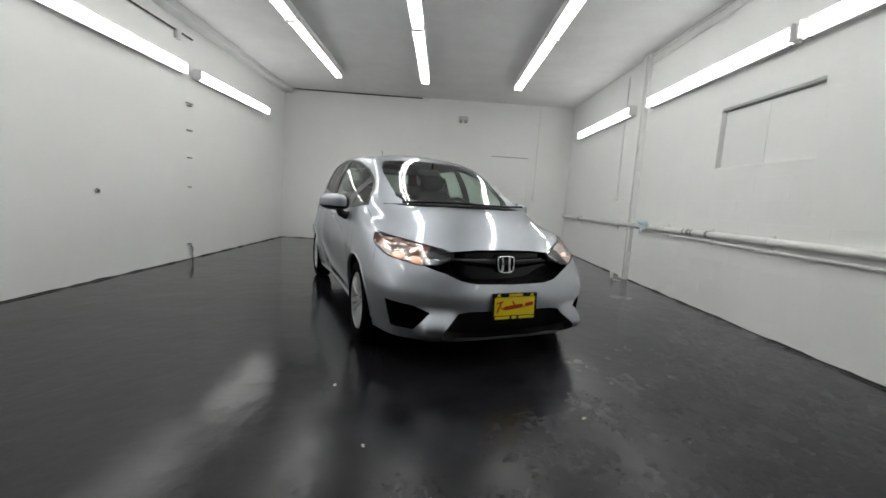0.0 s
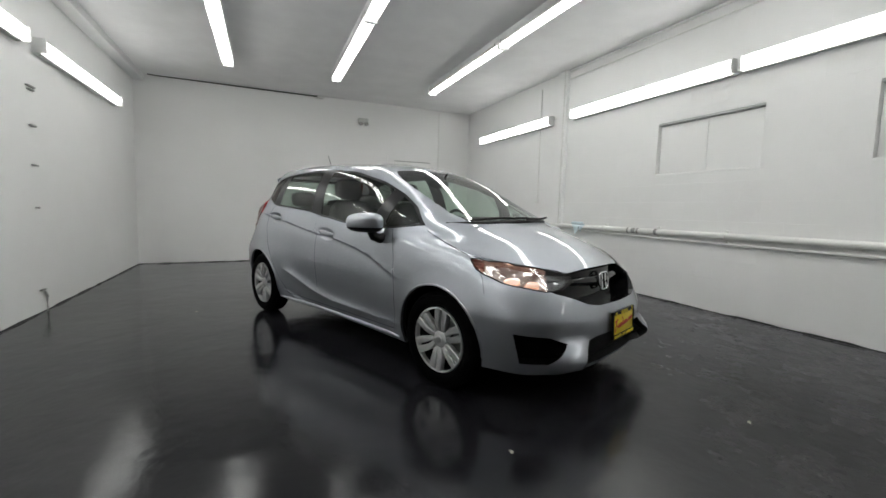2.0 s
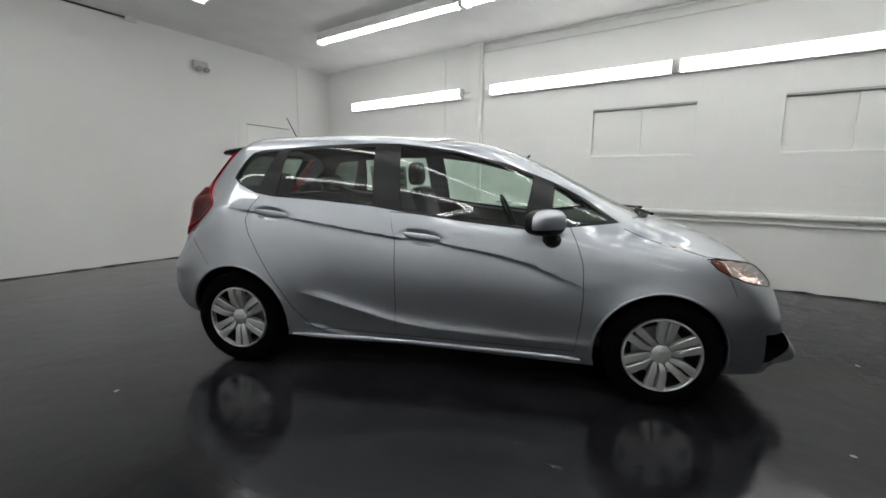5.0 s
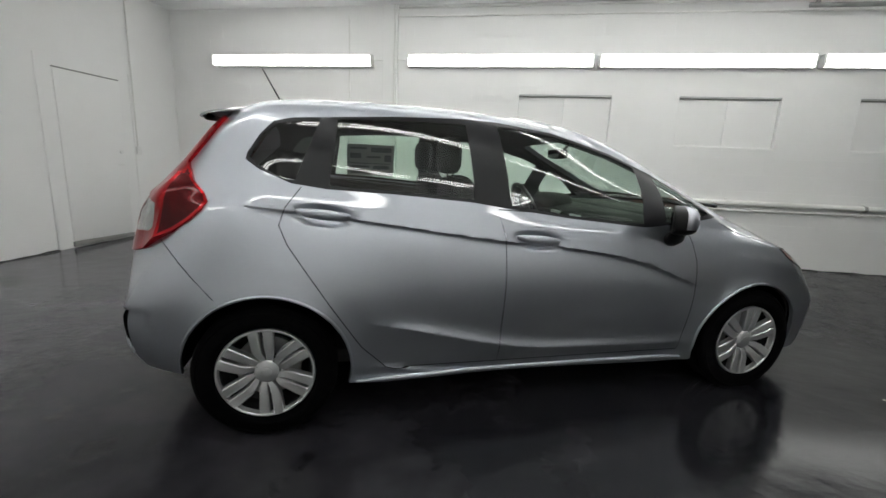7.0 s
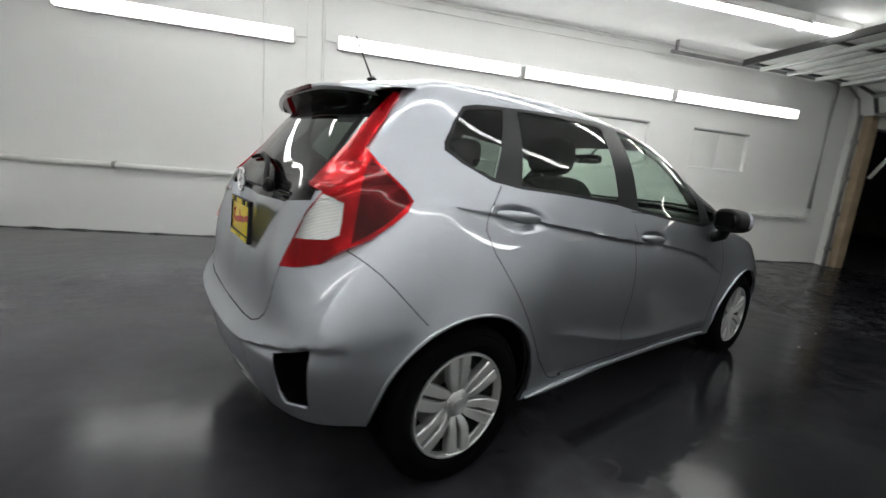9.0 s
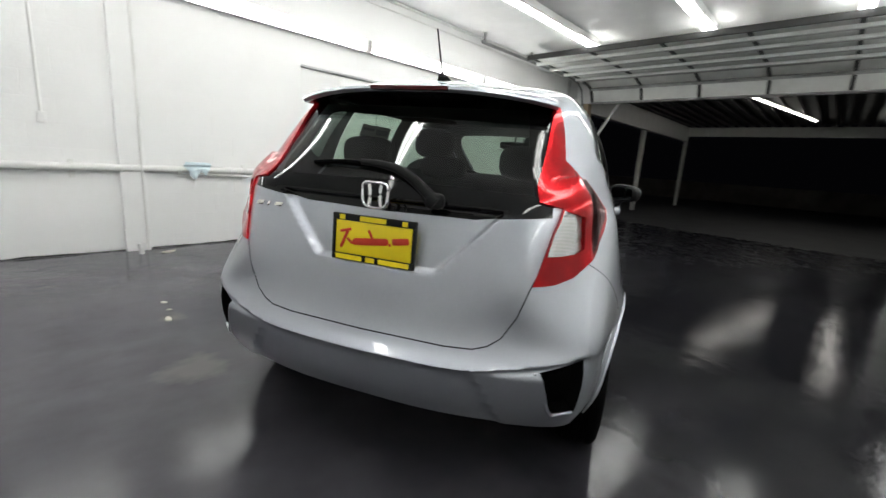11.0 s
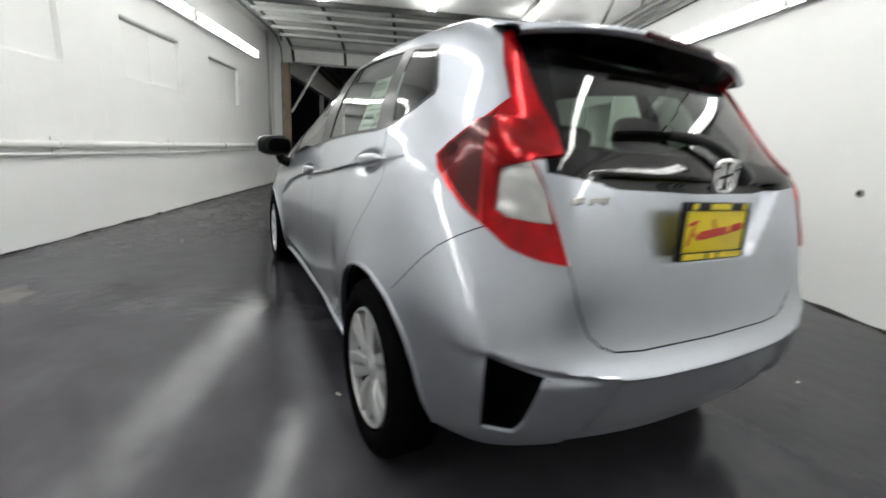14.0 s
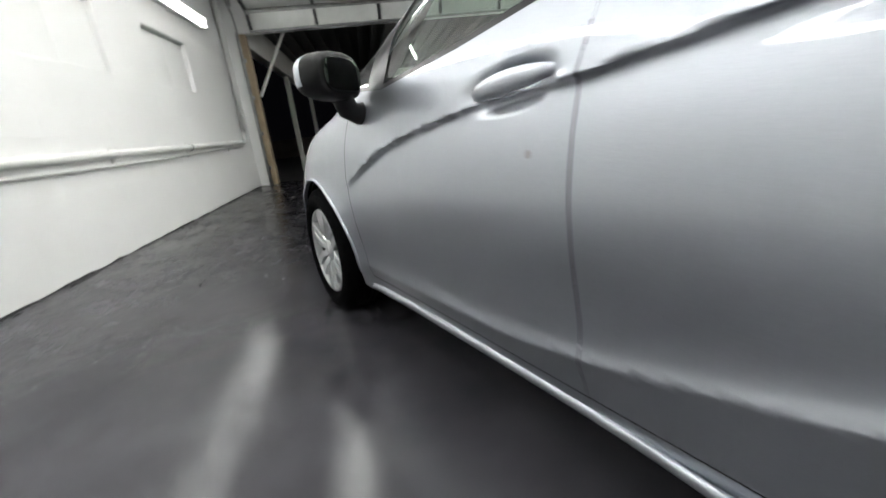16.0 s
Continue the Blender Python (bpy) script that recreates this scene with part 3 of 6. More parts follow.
lamp0 = strip_lamp("strip_lamp", pose(-1.65, 6.98, ZC, 180, 0, 0), "white fluorescent strip lamp under the ceiling, lit", "ceiling lamps", 0.037)
for x in (-1.65, -0.1, 1.56):
    for y in (6.98, 4.60, 2.22):
        if (x, y) != (-1.65, 6.98):
            copy_thing(lamp0, pose(x, y, ZC, 180, 0, 0))
half0 = thing("strip_lamp", pose(-1.65, 0.66, ZC, 180, 0, 0), "short white fluorescent strip lamp under the ceiling, lit", "lamp", "ceiling lamps")
part("housing", box(bmesh.new(), (-0.075, -0.36, 0), (0.075, 0.36, 0.087), 0.008), M["enamel"], half0)
for x in (-0.045, 0.045):
    part("tube", rod(bmesh.new(), (x, -0.345, 0.115), (x, 0.345, 0.115), 0.016, 14), M["tube"], half0)
for x in (-0.1, 1.56):
    copy_thing(half0, pose(x, 0.66, ZC, 180, 0, 0))
wall_lamp0 = strip_lamp("wall_lamp", pose(XR, 7.89, 2.53, 0, -90, 0), "white fluorescent strip lamp along the wall, lit", "wall lamps", tube="wall_tube")
for y in (5.04, 2.62, 0.19):
    copy_thing(wall_lamp0, pose(XR, y, 2.53, 0, -90, 0))
for y in (7.6, 4.96, 2.58, 0.20):
    copy_thing(wall_lamp0, pose(XL, y, 2.53, 0, 90, 0))
for x, y0, y1 in ((XR - 0.02, 6.70, 6.24), (XL + 0.02, 6.40, 6.15)):
    pipe("lamp_cable", [(x, y0, 2.54), (x, (y0 + y1) / 2, 2.555), (x, y1, 2.54)], 0.007, M["white_pipe"], "white cable between two wall lamps", 8, "cable")

# back wall
door = thing("door_1", pose(1.76, YB, floor_z(1.8, YB)), "flush white painted door in the back wall", "door", kind="structure")
part("door_leaf", box(bmesh.new(), (-0.395, -0.014, 0.07), (0.395, 0.0, 2.0), 0.004), M["plaster"], door)
for x in (-0.56, 0.56):
    part("casing", box(bmesh.new(), (x - 0.012, -0.012, 0.0), (x + 0.012, 0.0, 2.12), 0.003), M["plaster"], door)
part("threshold", box(bmesh.new(), (-0.40, -0.03, 0.0), (0.40, 0.0, 0.06), 0.004), M["grey_paint"], door)
part("door_head", box(bmesh.new(), (-0.40, -0.008, 2.004), (0.40, 0.0, 2.018)), M["grey_paint"], door)
k = part("door_handle", sweep(bmesh.new(), [(0.33, -0.015, 0.96), (0.33, -0.05, 0.96), (0.30, -0.055, 0.96), (0.24, -0.055, 0.96)], lambda k: (0.008, 0.008), 10), M["enamel"], door)
part("deadbolt", rod(bmesh.new(), (0.33, -0.001, 1.12), (0.33, -0.03, 1.12), 0.022, 18), M["enamel"], door)
sw = thing("light_switch", pose(2.35, YB, 1.22), "white light switch at the end of a conduit", "switch")
part("switch_box", box(bmesh.new(), (-0.035, -0.04, -0.055), (0.035, 0, 0.055), 0.005), M["enamel"], sw)
part("switch_conduit", rod(bmesh.new(), (0, -0.012, 0.05), (0, -0.012, 1.95), 0.009, 10), M["white_pipe"], sw)
em = thing("emergency_light", pose(0.68, YB, 2.82), "white emergency light with two small heads", "lamp")
part("light_body", box(bmesh.new(), (-0.10, -0.06, -0.05), (0.10, 0, 0.06), 0.012), M["enamel_grey"], em)
for s in (-1, 1):
    part("lamp_head", lathe(bmesh.new(), [(0.0, -0.115), (0.030, -0.115), (0.038, -0.108), (0.034, -0.07), (0.015, -0.05)], 20, (s * 0.055, 0, -0.06)), M["grey_paint"], em)
jb = thing("ceiling_box", pose(-0.16, YB, 3.19), "white junction box under the ceiling", "box")
part("box_body", box(bmesh.new(), (-0.06, -0.08, -0.03), (0.06, 0, 0.05), 0.008), M["enamel"], jb)
pipe("ceiling_cable", [(-0.22, YB - 0.02, 3.20), (-1.5, YB - 0.02, 3.205), (-2.85, YB - 0.02, 3.215), (-2.97, YB - 0.05, 3.215)], 0.011, M["cable"], "dark cable along the top of the back wall", 8, "cable")
structure("trim", box(bmesh.new(), (XL, YF, ZC - 0.10), (XL + 0.17, YB, ZC - 0.001), 0.01), M["ceiling"], "white boxed-in trim along the ceiling's edge", "trim")
# left wall
lw = thing("wall_box", pose(XL, 6.05, 2.92), "small white junction box on the side wall", "box")
part("box_body", box(bmesh.new(), (0, -0.045, -0.06), (0.05, 0.045, 0.06), 0.006), M["enamel"], lw)
pipe("wall_cable", [(XL + 0.02, 1.0, 2.95), (XL + 0.02, 5.2, 2.955), (XL + 0.02, 6.37, 2.965)], 0.011, M["cable"], "dark cable along the side wall", 8, "cable")
for z, w in ((2.12, 0.07), (2.09, 0.05), (1.76, 0.05), (1.39, 0.04), (0.99, 0.025), (0.19, 0.04)):
    t = thing("wall_bracket", pose(XL, 6.32, z), "small old white-painted bracket on the wall", "bracket", "old brackets")
    part("clip", box(bmesh.new(), (0, -w, -0.008), (0.025, w, 0.008), 0.003), M["grey_paint"], t)
pipe("pipe_stub", [(XL + 0.02, 6.38, floor_z(XL)), (XL + 0.02, 6.38, 0.12), (XL + 0.02, 6.34, 0.17)], 0.012, M["grey_paint"], "short grey pipe stub at the foot of the wall", 10)
t = thing("wall_plug", pose(XL, 4.75, 0.90), "dark open outlet with a scuffed surround", "outlet")
part("plug_ring", rod(bmesh.new(), (0, 0, 0), (0.012, 0, 0), 0.028, 18), M["grey_paint"], t)
part("plug_hole", rod(bmesh.new(), (0.0125, 0, 0), (0.016, 0, 0), 0.014, 14), M["black"], t)
t = thing("wall_plug", pose(XL, 2.35, 1.05), "small grey plate on the side wall", "outlet")
part("plug_ring", rod(bmesh.new(), (0, 0, 0), (0.010, 0, 0), 0.022, 18), M["grey_paint"], t)
# side door, swung back against the wall
frame_l = thing("door_2", pose(XL, 0.04, floor_z(XL)), "white side door standing open against the wall", "door", kind="structure")
for s in (-1, 1):
    part("casing", box(bmesh.new(), (0.0, s * 0.50 - 0.04, 0.0), (0.02, s * 0.50 + 0.04, 2.09), 0.004), M["enamel"], frame_l)
part("casing", box(bmesh.new(), (0.0, -0.46, 2.012), (0.02, 0.46, 2.09), 0.004), M["enamel"], frame_l)
leaf = part("door_leaf", box(bmesh.new(), (0.0, -0.84, 0.01), (0.04, 0.0, 1.99), 0.004), M["enamel"], frame_l)
leaf.matrix_local = pose(0.035, -0.50, 0, 0, 0, 4)
part("door_handle", sweep(bmesh.new(), [(0.04, -0.77, 0.95), (0.09, -0.77, 0.95), (0.095, -0.74, 0.95), (0.095, -0.67, 0.95)], lambda k: (0.009, 0.009), 10), M["steel"], leaf)

# ---- the raised door, its tracks, and what lies beyond ----
gd = thing("garage_door", pose(0, 0, 0), "pale sectional garage door, raised under the ceiling", "garage door")
X0, X1 = -2.74, 2.66


def door_section(a, b, name="door_panel"):
    """One section of the door between two (y, z) edges: skin, top and bottom rails, stiles."""
    a, b = Vector((0, *a)), Vector((0, *b))
    d = (b - a).normalized()
    n = Vector((0, -d.z, d.y))
    n = n if n.z < 0 or (abs(n.z) < 0.3 and n.y > 0) else -n
    L = (b - a).length
    m = Matrix(((1, 0, 0, 0), (0, d.y, n.y, a.y), (0, d.z, n.z, a.z), (0, 0, 0, 1)))
    p = part(name, box(bmesh.new(), (X0, 0.004, -0.03), (X1, L - 0.004, -0.005), 0.003, m), M["door_skin"], gd)
    for y in (0.0, L - 0.05):
        part("rail", box(bmesh.new(), (X0, y + 0.008, -0.004), (X1, y + 0.042, 0.022), 0.003, m), M["grey_metal"], p)
    for k in range(6):
        x = X0 + 0.03 + (X1 - X0 - 0.06) * k / 5
        part("stile", box(bmesh.new(), (x - 0.026, 0.05, -0.004), (x + 0.026, L - 0.05, 0.018), 0.003, m), M["dark_metal"], p)


EDGES = [(0.62, 3.02), (0.08, 3.02), (-0.46, 3.02), (-1.00, 3.02), (-1.54, 3.01), (-1.98, 2.90), (-2.13, 2.60)]
for a, b in zip(EDGES, EDGES[1:]):
    door_section(a, b)
part("bottom_seal", box(bmesh.new(), (X0, 0.62, 2.965), (X1, 0.66, 3.05), 0.008), M["rubber_strip"], gd)
for y in (0.30, -0.20, -0.75, -1.28):
    part("strut", box(bmesh.new(), (X0, y - 0.03, 2.945), (X1, y + 0.03, 2.992), 0.004), M["enamel_grey"], gd)
for s, x in ((1, 2.86), (-1, -2.88)):
    tr = thing("door_track", pose(x, 0, 0), "grey steel track of the garage door", "track", "door tracks")
    pts = [(0, 1.70, 3.06), (0, 0.5, 3.06), (0, -1.3, 3.06), (0, -1.75, 3.02), (0, -2.0, 2.87), (0, -2.10, 2.60), (0, -2.12, 1.4), (0, -2.12, floor_z(x) + 0.005)]
    part("rail", sweep(bmesh.new(), pts, lambda k: (0.026, 0.014), 8), M["grey_metal"], tr, smooth=40)
    for y, top in ((1.62, ZC), (0.2, ZC), (-1.2, ZC)):
        part("hanger", box(bmesh.new(), (-0.016, y - 0.016, 3.06), (0.016, y + 0.016, top), 0.002), M["grey_metal"], tr)
        part("brace", sweep(bmesh.new(), [(0, y, 3.10), (s * 0.10, y - 0.10, ZC - 0.005)], lambda k: (0.010, 0.010), 6), M["grey_metal"], tr)
    part("angle_iron", box(bmesh.new(), (s * 0.03 - 0.02, -2.20, floor_z(x)), (s * 0.03 + 0.02, -2.14, 2.64), 0.003), M["grey_metal"], tr)
    for z in (0.4, 1.0, 1.6, 2.2):
        part("roller_bracket", box(bmesh.new(), (-0.03, -2.19, z - 0.03), (0.03, -2.09, z + 0.03), 0.004), M["grey_metal"], tr)
bar = thing("torsion_bar", pose(0, -2.08, 3.12), "steel torsion bar with its springs over the door", "torsion bar")
part("shaft", rod(bmesh.new(), (-2.95, 0, 0), (2.95, 0, 0), 0.013, 12), M["grey_metal"], bar)
for x in (-1.2, 1.2):
    part("spring", rod(bmesh.new(), (x - 0.5, 0, 0), (x + 0.5, 0, 0), 0.03, 14), M["grey_metal"], bar)
for x in (-2.9, 2.9):
    part("bearing_plate", box(bmesh.new(), (x - 0.01, -0.15, -0.08), (x + 0.01, 0.03, 0.10), 0.004), M["grey_metal"], bar)
op = thing("door_opener", pose(-3.02, -2.02, 2.42), "black side-mounted door opener", "opener")
part("motor_case", box(bmesh.new(), (-0.14, -0.14, -0.17), (0.14, 0.12, 0.17), 0.03), M["black"], op)
part("motor_band", box(bmesh.new(), (-0.145, -0.10, -0.03), (0.145, 0.125, 0.03), 0.008), M["grey_metal"], op)
part("gear_box", box(bmesh.new(), (-0.10, -0.10, 0.18), (0.12, 0.10, 0.62), 0.02), M["dark_metal"], op)
for dx, z in ((0.06, 3.0), (0.12, 3.08), (0.20, 3.12)):
    pipe("conduit", [(XL + dx, 3.2, z), (XL + dx, 0.2, z), (XL + dx, -2.0, z - 0.04)], 0.018, M["grey_paint"], "grey conduit along the top of the side wall", 10, "conduit")
structure("jamb_right", box(bmesh.new(), (2.80, YF - 0.24, floor_z(2.8)), (2.928, YF - 0.06, 2.70), 0.006), M["wood"], "worn bare timber door jamb", "trim")
structure("jamb_left", box(bmesh.new(), (-2.80, YF - 0.24, floor_z(-2.8)), (-2.72, YF - 0.06, 2.63), 0.006), M["enamel"], "white painted door jamb", "trim")
cr = thing("wooden_crate", pose(-3.0, -1.95, floor_z(-3.0)), "mustard-coloured wooden crate by the door jamb", "crate")
for z0, z1 in ((0.16, 0.24), (0.26, 0.36), (0.38, 0.52)):
    part("slat", box(bmesh.new(), (-0.17, 0.13, z0), (0.17, 0.15, z1), 0.004), M["mustard"], cr)
part("crate_body", box(bmesh.new(), (-0.17, -0.15, 0.14), (0.17, 0.125, 0.50), 0.006), M["mustard"], cr)
part("crate_base", box(bmesh.new(), (-0.16, -0.14, 0.03), (0.16, 0.14, 0.12), 0.01), M["enamel"], cr)
for x in (-0.14, 0.14):
    part("foot", box(bmesh.new(), (x - 0.02, -0.13, 0), (x + 0.02, 0.13, 0.035), 0.003), M["black"], cr)

# the covered way outside
bm = bmesh.new()
box(bm, (-60, -90, -0.3), (60, YF - 0.35, -0.012))
structure("ground", bm, M["asphalt"], "dark damp asphalt at night", "ground")
bm = box(bmesh.new(), (-3.3, -11.2, 3.06), (3.0, YF - 0.2, 3.12))
for k in range(21):
    x = -3.2 + k * 0.305
    box(bm, (x, -11.2, 2.98), (x + 0.12, YF - 0.2, 3.06))
structure("canopy_roof", bm, M["deck"], "dark ribbed metal roof deck over the way outside", "roof")
structure("canopy_beam", box(bmesh.new(), (2.80, -11.2, 2.45), (2.98, YF - 0.2, 2.98), 0.01), M["door_skin"], "pale painted beam along the canopy's side", "beam")
structure("canopy_beam", box(bmesh.new(), (-3.3, -11.4, 2.66), (2.98, -11.2, 2.98), 0.01), M["door_skin"], "pale painted beam across the canopy's end", "beam")
structure("canopy_wall", box(bmesh.new(), (-3.45, -11.4, -0.1), (-3.3, YF - 0.2, 3.1)), M["deck"], "dark wall along the covered way", "wall")
for y in (-6.5, -11.3):
    structure("canopy_post", box(bmesh.new(), (2.84, y - 0.06, -0.1), (2.95, y + 0.06, 2.46), 0.008), M["door_skin"], "pale painted canopy post", "post")
structure("brace", sweep(bmesh.new(), [(2.82, YF - 0.35, 1.65), (2.40, YF - 0.35, 2.36), (2.20, YF - 0.35, 2.68)], lambda k: (0.03, 0.03), 4), M["enamel"], "diagonal brace beside the jamb", "brace")
structure("low_wall", box(bmesh.new(), (-14, -18.3, -0.1), (14, -18, 0.9)), M["low_wall"], "low rough wall across the yard", "wall")
for x0, x1, y0, y1 in ((0.0, -0.95, -3.9, -8.9), (-2.42, -2.42, -4.2, -9.2)):
    t = thing("canopy_lamp", pose(0, 0, 0), "fluorescent strip lamp under the canopy, lit", "lamp", "canopy lamps")
    part("housing", sweep(bmesh.new(), [(x0, y0, 2.955), (x1, y1, 2.955)], lambda k: (0.022, 0.05), 8), M["enamel"], t)
    part("tube", sweep(bmesh.new(), [(x0, y0, 2.915), (x1, y1, 2.915)], lambda k: (0.018, 0.03), 10), M["tube_dim"], t)

# ---- the car ----
CAR = pose(-0.439, 6.023, floor_z(-0.1), 0, 0, math.degrees(math.atan2(-0.9215, 0.3885)))
CAR = CAR @ pose(0, -0.018, 0, math.degrees(SLOPE * 0.92), 0, 0)
# level lines of the skin from the sill up to the roof's ridge; each runs from the nose round the left side to the tail
# (forward of the rear axle, out from the middle, up from the ground)
LEVELS = [
    [(3.245, 0, .185), (3.225, .35, .185), (3.125, .60, .19), (2.975, .735, .20), (2.53, .79, .20), (2.1, .778, .185), (1.05, .778, .20), (.4, .785, .205), (0, .79, .24), (-.34, .745, .285), (-.515, .655, .31), (-.595, .33, .305), (-.61, 0, .305)],
    [(3.285, 0, .30), (3.27, .33, .30), (3.17, .60, .30), (2.99, .755, .31), (2.53, .815, .33), (2.1, .805, .31), (1.05, .805, .31), (.4, .815, .33), (0, .83, .37), (-.35, .78, .38), (-.54, .69, .39), (-.632, .35, .38), (-.648, 0, .375)],
    [(3.30, 0, .45), (3.275, .34, .45), (3.15, .63, .46), (2.97, .785, .47), (2.53, .84, .50), (2.1, .83, .48), (1.05, .825, .47), (.4, .835, .50), (0, .848, .54), (-.35, .797, .52), (-.553, .708, .497), (-.648, .37, .477), (-.665, 0, .470)],
    [(3.295, 0, .49), (3.265, .345, .49), (3.14, .63, .50), (2.965, .787, .51), (2.53, .842, .55), (2.1, .833, .53), (1.05, .83, .52), (.4, .84, .55), (0, .85, .59), (-.35, .80, .57), (-.55, .708, .530), (-.644, .375, .498), (-.660, 0, .492)],
    [(3.27, 0, .565), (3.235, .35, .565), (3.11, .62, .57), (2.94, .775, .59), (2.53, .835, .66), (2.1, .835, .64), (1.05, .835, .63), (.4, .84, .66), (0, .845, .69), (-.34, .797, .66), (-.528, .698, .61), (-.590, .38, .557), (-.601, 0, .55)],
    [(3.17, 0, .725), (3.12, .36, .715), (3.00, .58, .73), (2.80, .725, .785), (2.48, .79, .83), (2.1, .81, .83), (1.05, .82, .81), (.4, .805, .87), (0, .79, .92), (-.21, .755, .93), (-.508, .610, .79), (-.546, .35, .77), (-.56, 0, .765)],
    [(2.86, 0, .90), (2.82, .34, .885), (2.72, .55, .875), (2.58, .66, .88), (2.38, .725, .90), (2.1, .775, .92), (1.05, .795, .93), (.4, .775, .99), (0, .755, 1.03), (-.20, .715, 1.02), (-.448, .602, .99), (-.490, .34, .96), (-.505, 0, .955)],
    [(2.53, 0, 1.0), (2.50, .34, .992), (2.42, .57, .985), (2.36, .645, .983), (2.27, .70, .985), (2.05, .745, .985), (1.05, .765, 1.03), (.4, .745, 1.08), (.02, .72, 1.115), (-.15, .675, 1.12), (-.396, .574, 1.06), (-.445, .33, 1.045), (-.46, 0, 1.04)],
    [(2.09, 0, 1.200), (2.065, .32, 1.198), (2.01, .53, 1.19), (1.95, .585, 1.175), (1.86, .63, 1.16), (1.65, .685, 1.15), (1.05, .712, 1.2), (.4, .702, 1.22), (.04, .675, 1.24), (-.12, .615, 1.245), (-.274, .534, 1.21), (-.345, .3, 1.2), (-.36, 0, 1.2)],
    [(1.675, 0, 1.386), (1.66, .30, 1.380), (1.62, .475, 1.365), (1.57, .52, 1.35), (1.48, .55, 1.35), (1.32, .575, 1.365), (.9, .60, 1.395), (.4, .60, 1.40), (.05, .575, 1.395), (-.06, .55, 1.385), (-.16, .48, 1.36), (-.22, .28, 1.36), (-.24, 0, 1.36)],
    [(1.42, 0, 1.452), (1.39, .22, 1.449), (1.35, .37, 1.44), (1.3, .41, 1.43), (1.22, .43, 1.432), (1.1, .45, 1.44), (.85, .47, 1.455), (.4, .47, 1.46), (.1, .45, 1.45), (0, .42, 1.44), (-.08, .36, 1.425), (-.13, .22, 1.43), (-.15, 0, 1.43)],
    [(1.2, 0, 1.486), (1.2, .01, 1.486), (1.15, .02, 1.489), (1.1, .02, 1.491), (1.05, .02, 1.493), (1.0, .02, 1.495), (.8, .02, 1.502), (.45, .02, 1.505), (.2, .02, 1.495), (.12, .02, 1.487), (.08, .02, 1.48), (.05, .01, 1.478), (.03, 0, 1.475)],
]
UP_CREASE = [(-.147, 1.008), (.129, .974), (.407, .943), (1.04, .859), (1.355, .832), (1.768, .759), (2.113, .633)]

LEDGE = [(-.01, .492), (.30, .496), (.42, .506), (.56, .532), (.66, .556), (.73, .575)]
LOW_CREASE = [(.42, .505), (.66, .452), (.77, .423), (.91, .388), (1.08, .353), (1.36, .322), (2.09, .307)]


def spline(points, n):
    """Points along a smooth curve (cardinal) through the given ones: n + 1 evenly keyed, or at the keys given."""
    p = np.array(points, float)
    p = np.vstack([2 * p[0] - p[1], p, 2 * p[-1] - p[-2]])
    s = np.linspace(0, len(points) - 1, n + 1) if isinstance(n, int) else np.array(n)
    i = np.minimum(s.astype(int), len(points) - 2)
    t = (s - i)[:, None]
    a, b, c, d = p[i], p[i + 1], p[i + 2], p[i + 3]
    return 0.5 * (2 * b + (c - a) * t + (2 * a - 5 * b + 4 * c - d) * t ** 2 + (3 * b - a - 3 * c + d) * t ** 3)


def smooth_curve(knots, points, at):
    """A natural cubic spline through points at the given knots."""
    t, p = np.array(knots, float), np.array(points, float)
    n, h = len(t), np.diff(t)
    a, b = np.eye(n), np.zeros_like(p)
    for i in range(1, n - 1):
        a[i, i - 1:i + 2] = h[i - 1], 2 * (h[i - 1] + h[i]), h[i]
        b[i] = 6 * ((p[i + 1] - p[i]) / h[i] - (p[i] - p[i - 1]) / h[i - 1])
    m = np.linalg.solve(a, b)
    i = np.clip(np.searchsorted(t, at) - 1, 0, n - 2)
    d, e, w = (np.array(at) - t[i])[:, None], (t[i + 1] - np.array(at))[:, None], h[i][:, None]
    return (m[i] * e ** 3 + m[i + 1] * d ** 3) / (6 * w) + (p[i] / w - m[i] * w / 6) * e + (p[i + 1] / w - m[i + 1] * w / 6) * d


def arc(points, n=6):
    """A rounded open outline through a few (s, w) corners."""
    return [tuple(p) for p in spline(points, n * (len(points) - 1))]


UP_CREASE, LEDGE, LOW_CREASE = arc(UP_CREASE, 3), arc(LEDGE, 3), arc(LOW_CREASE, 3)


def inside(poly, s, w):
    hit = False
    for (x0, y0), (x1, y1) in zip(poly, poly[1:] + poly[:1]):
        if (y0 > w) != (y1 > w) and s < x0 + (w - y0) * (x1 - x0) / (y1 - y0):
            hit = not hit
    return hit


SIDE, FRONT, HEAD, TAIL = Vector((1, 0, 0)), Vector((0, 1, 0)), Vector((1, -1, 0)), Vector((1, 1, 0))
ZONES = {                            # where a drawing applies, by place and outward normal
    "side": (SIDE, lambda c, n: n.y > 0.35 and c.y > 0.4),
    "front": (FRONT, lambda c, n: c.x > 2.9 and n.x > 0.3),
    "head": (HEAD, lambda c, n: c.x > 2.5 and c.y > 0.28 and c.z < 0.86),
    "tail": (TAIL, lambda c, n: c.x < 0.15 and c.y > 0.30 and n.x < 0.3),
    "rear": (FRONT, lambda c, n: c.x < -0.1 and n.x < -0.25),
    "hood": (HEAD, lambda c, n: c.x > 2.0 and n.z > 0.3),
    "top": (SIDE, lambda c, n: c.x > 1.3 and n.z > 0.25 and n.x > 0.1),
}
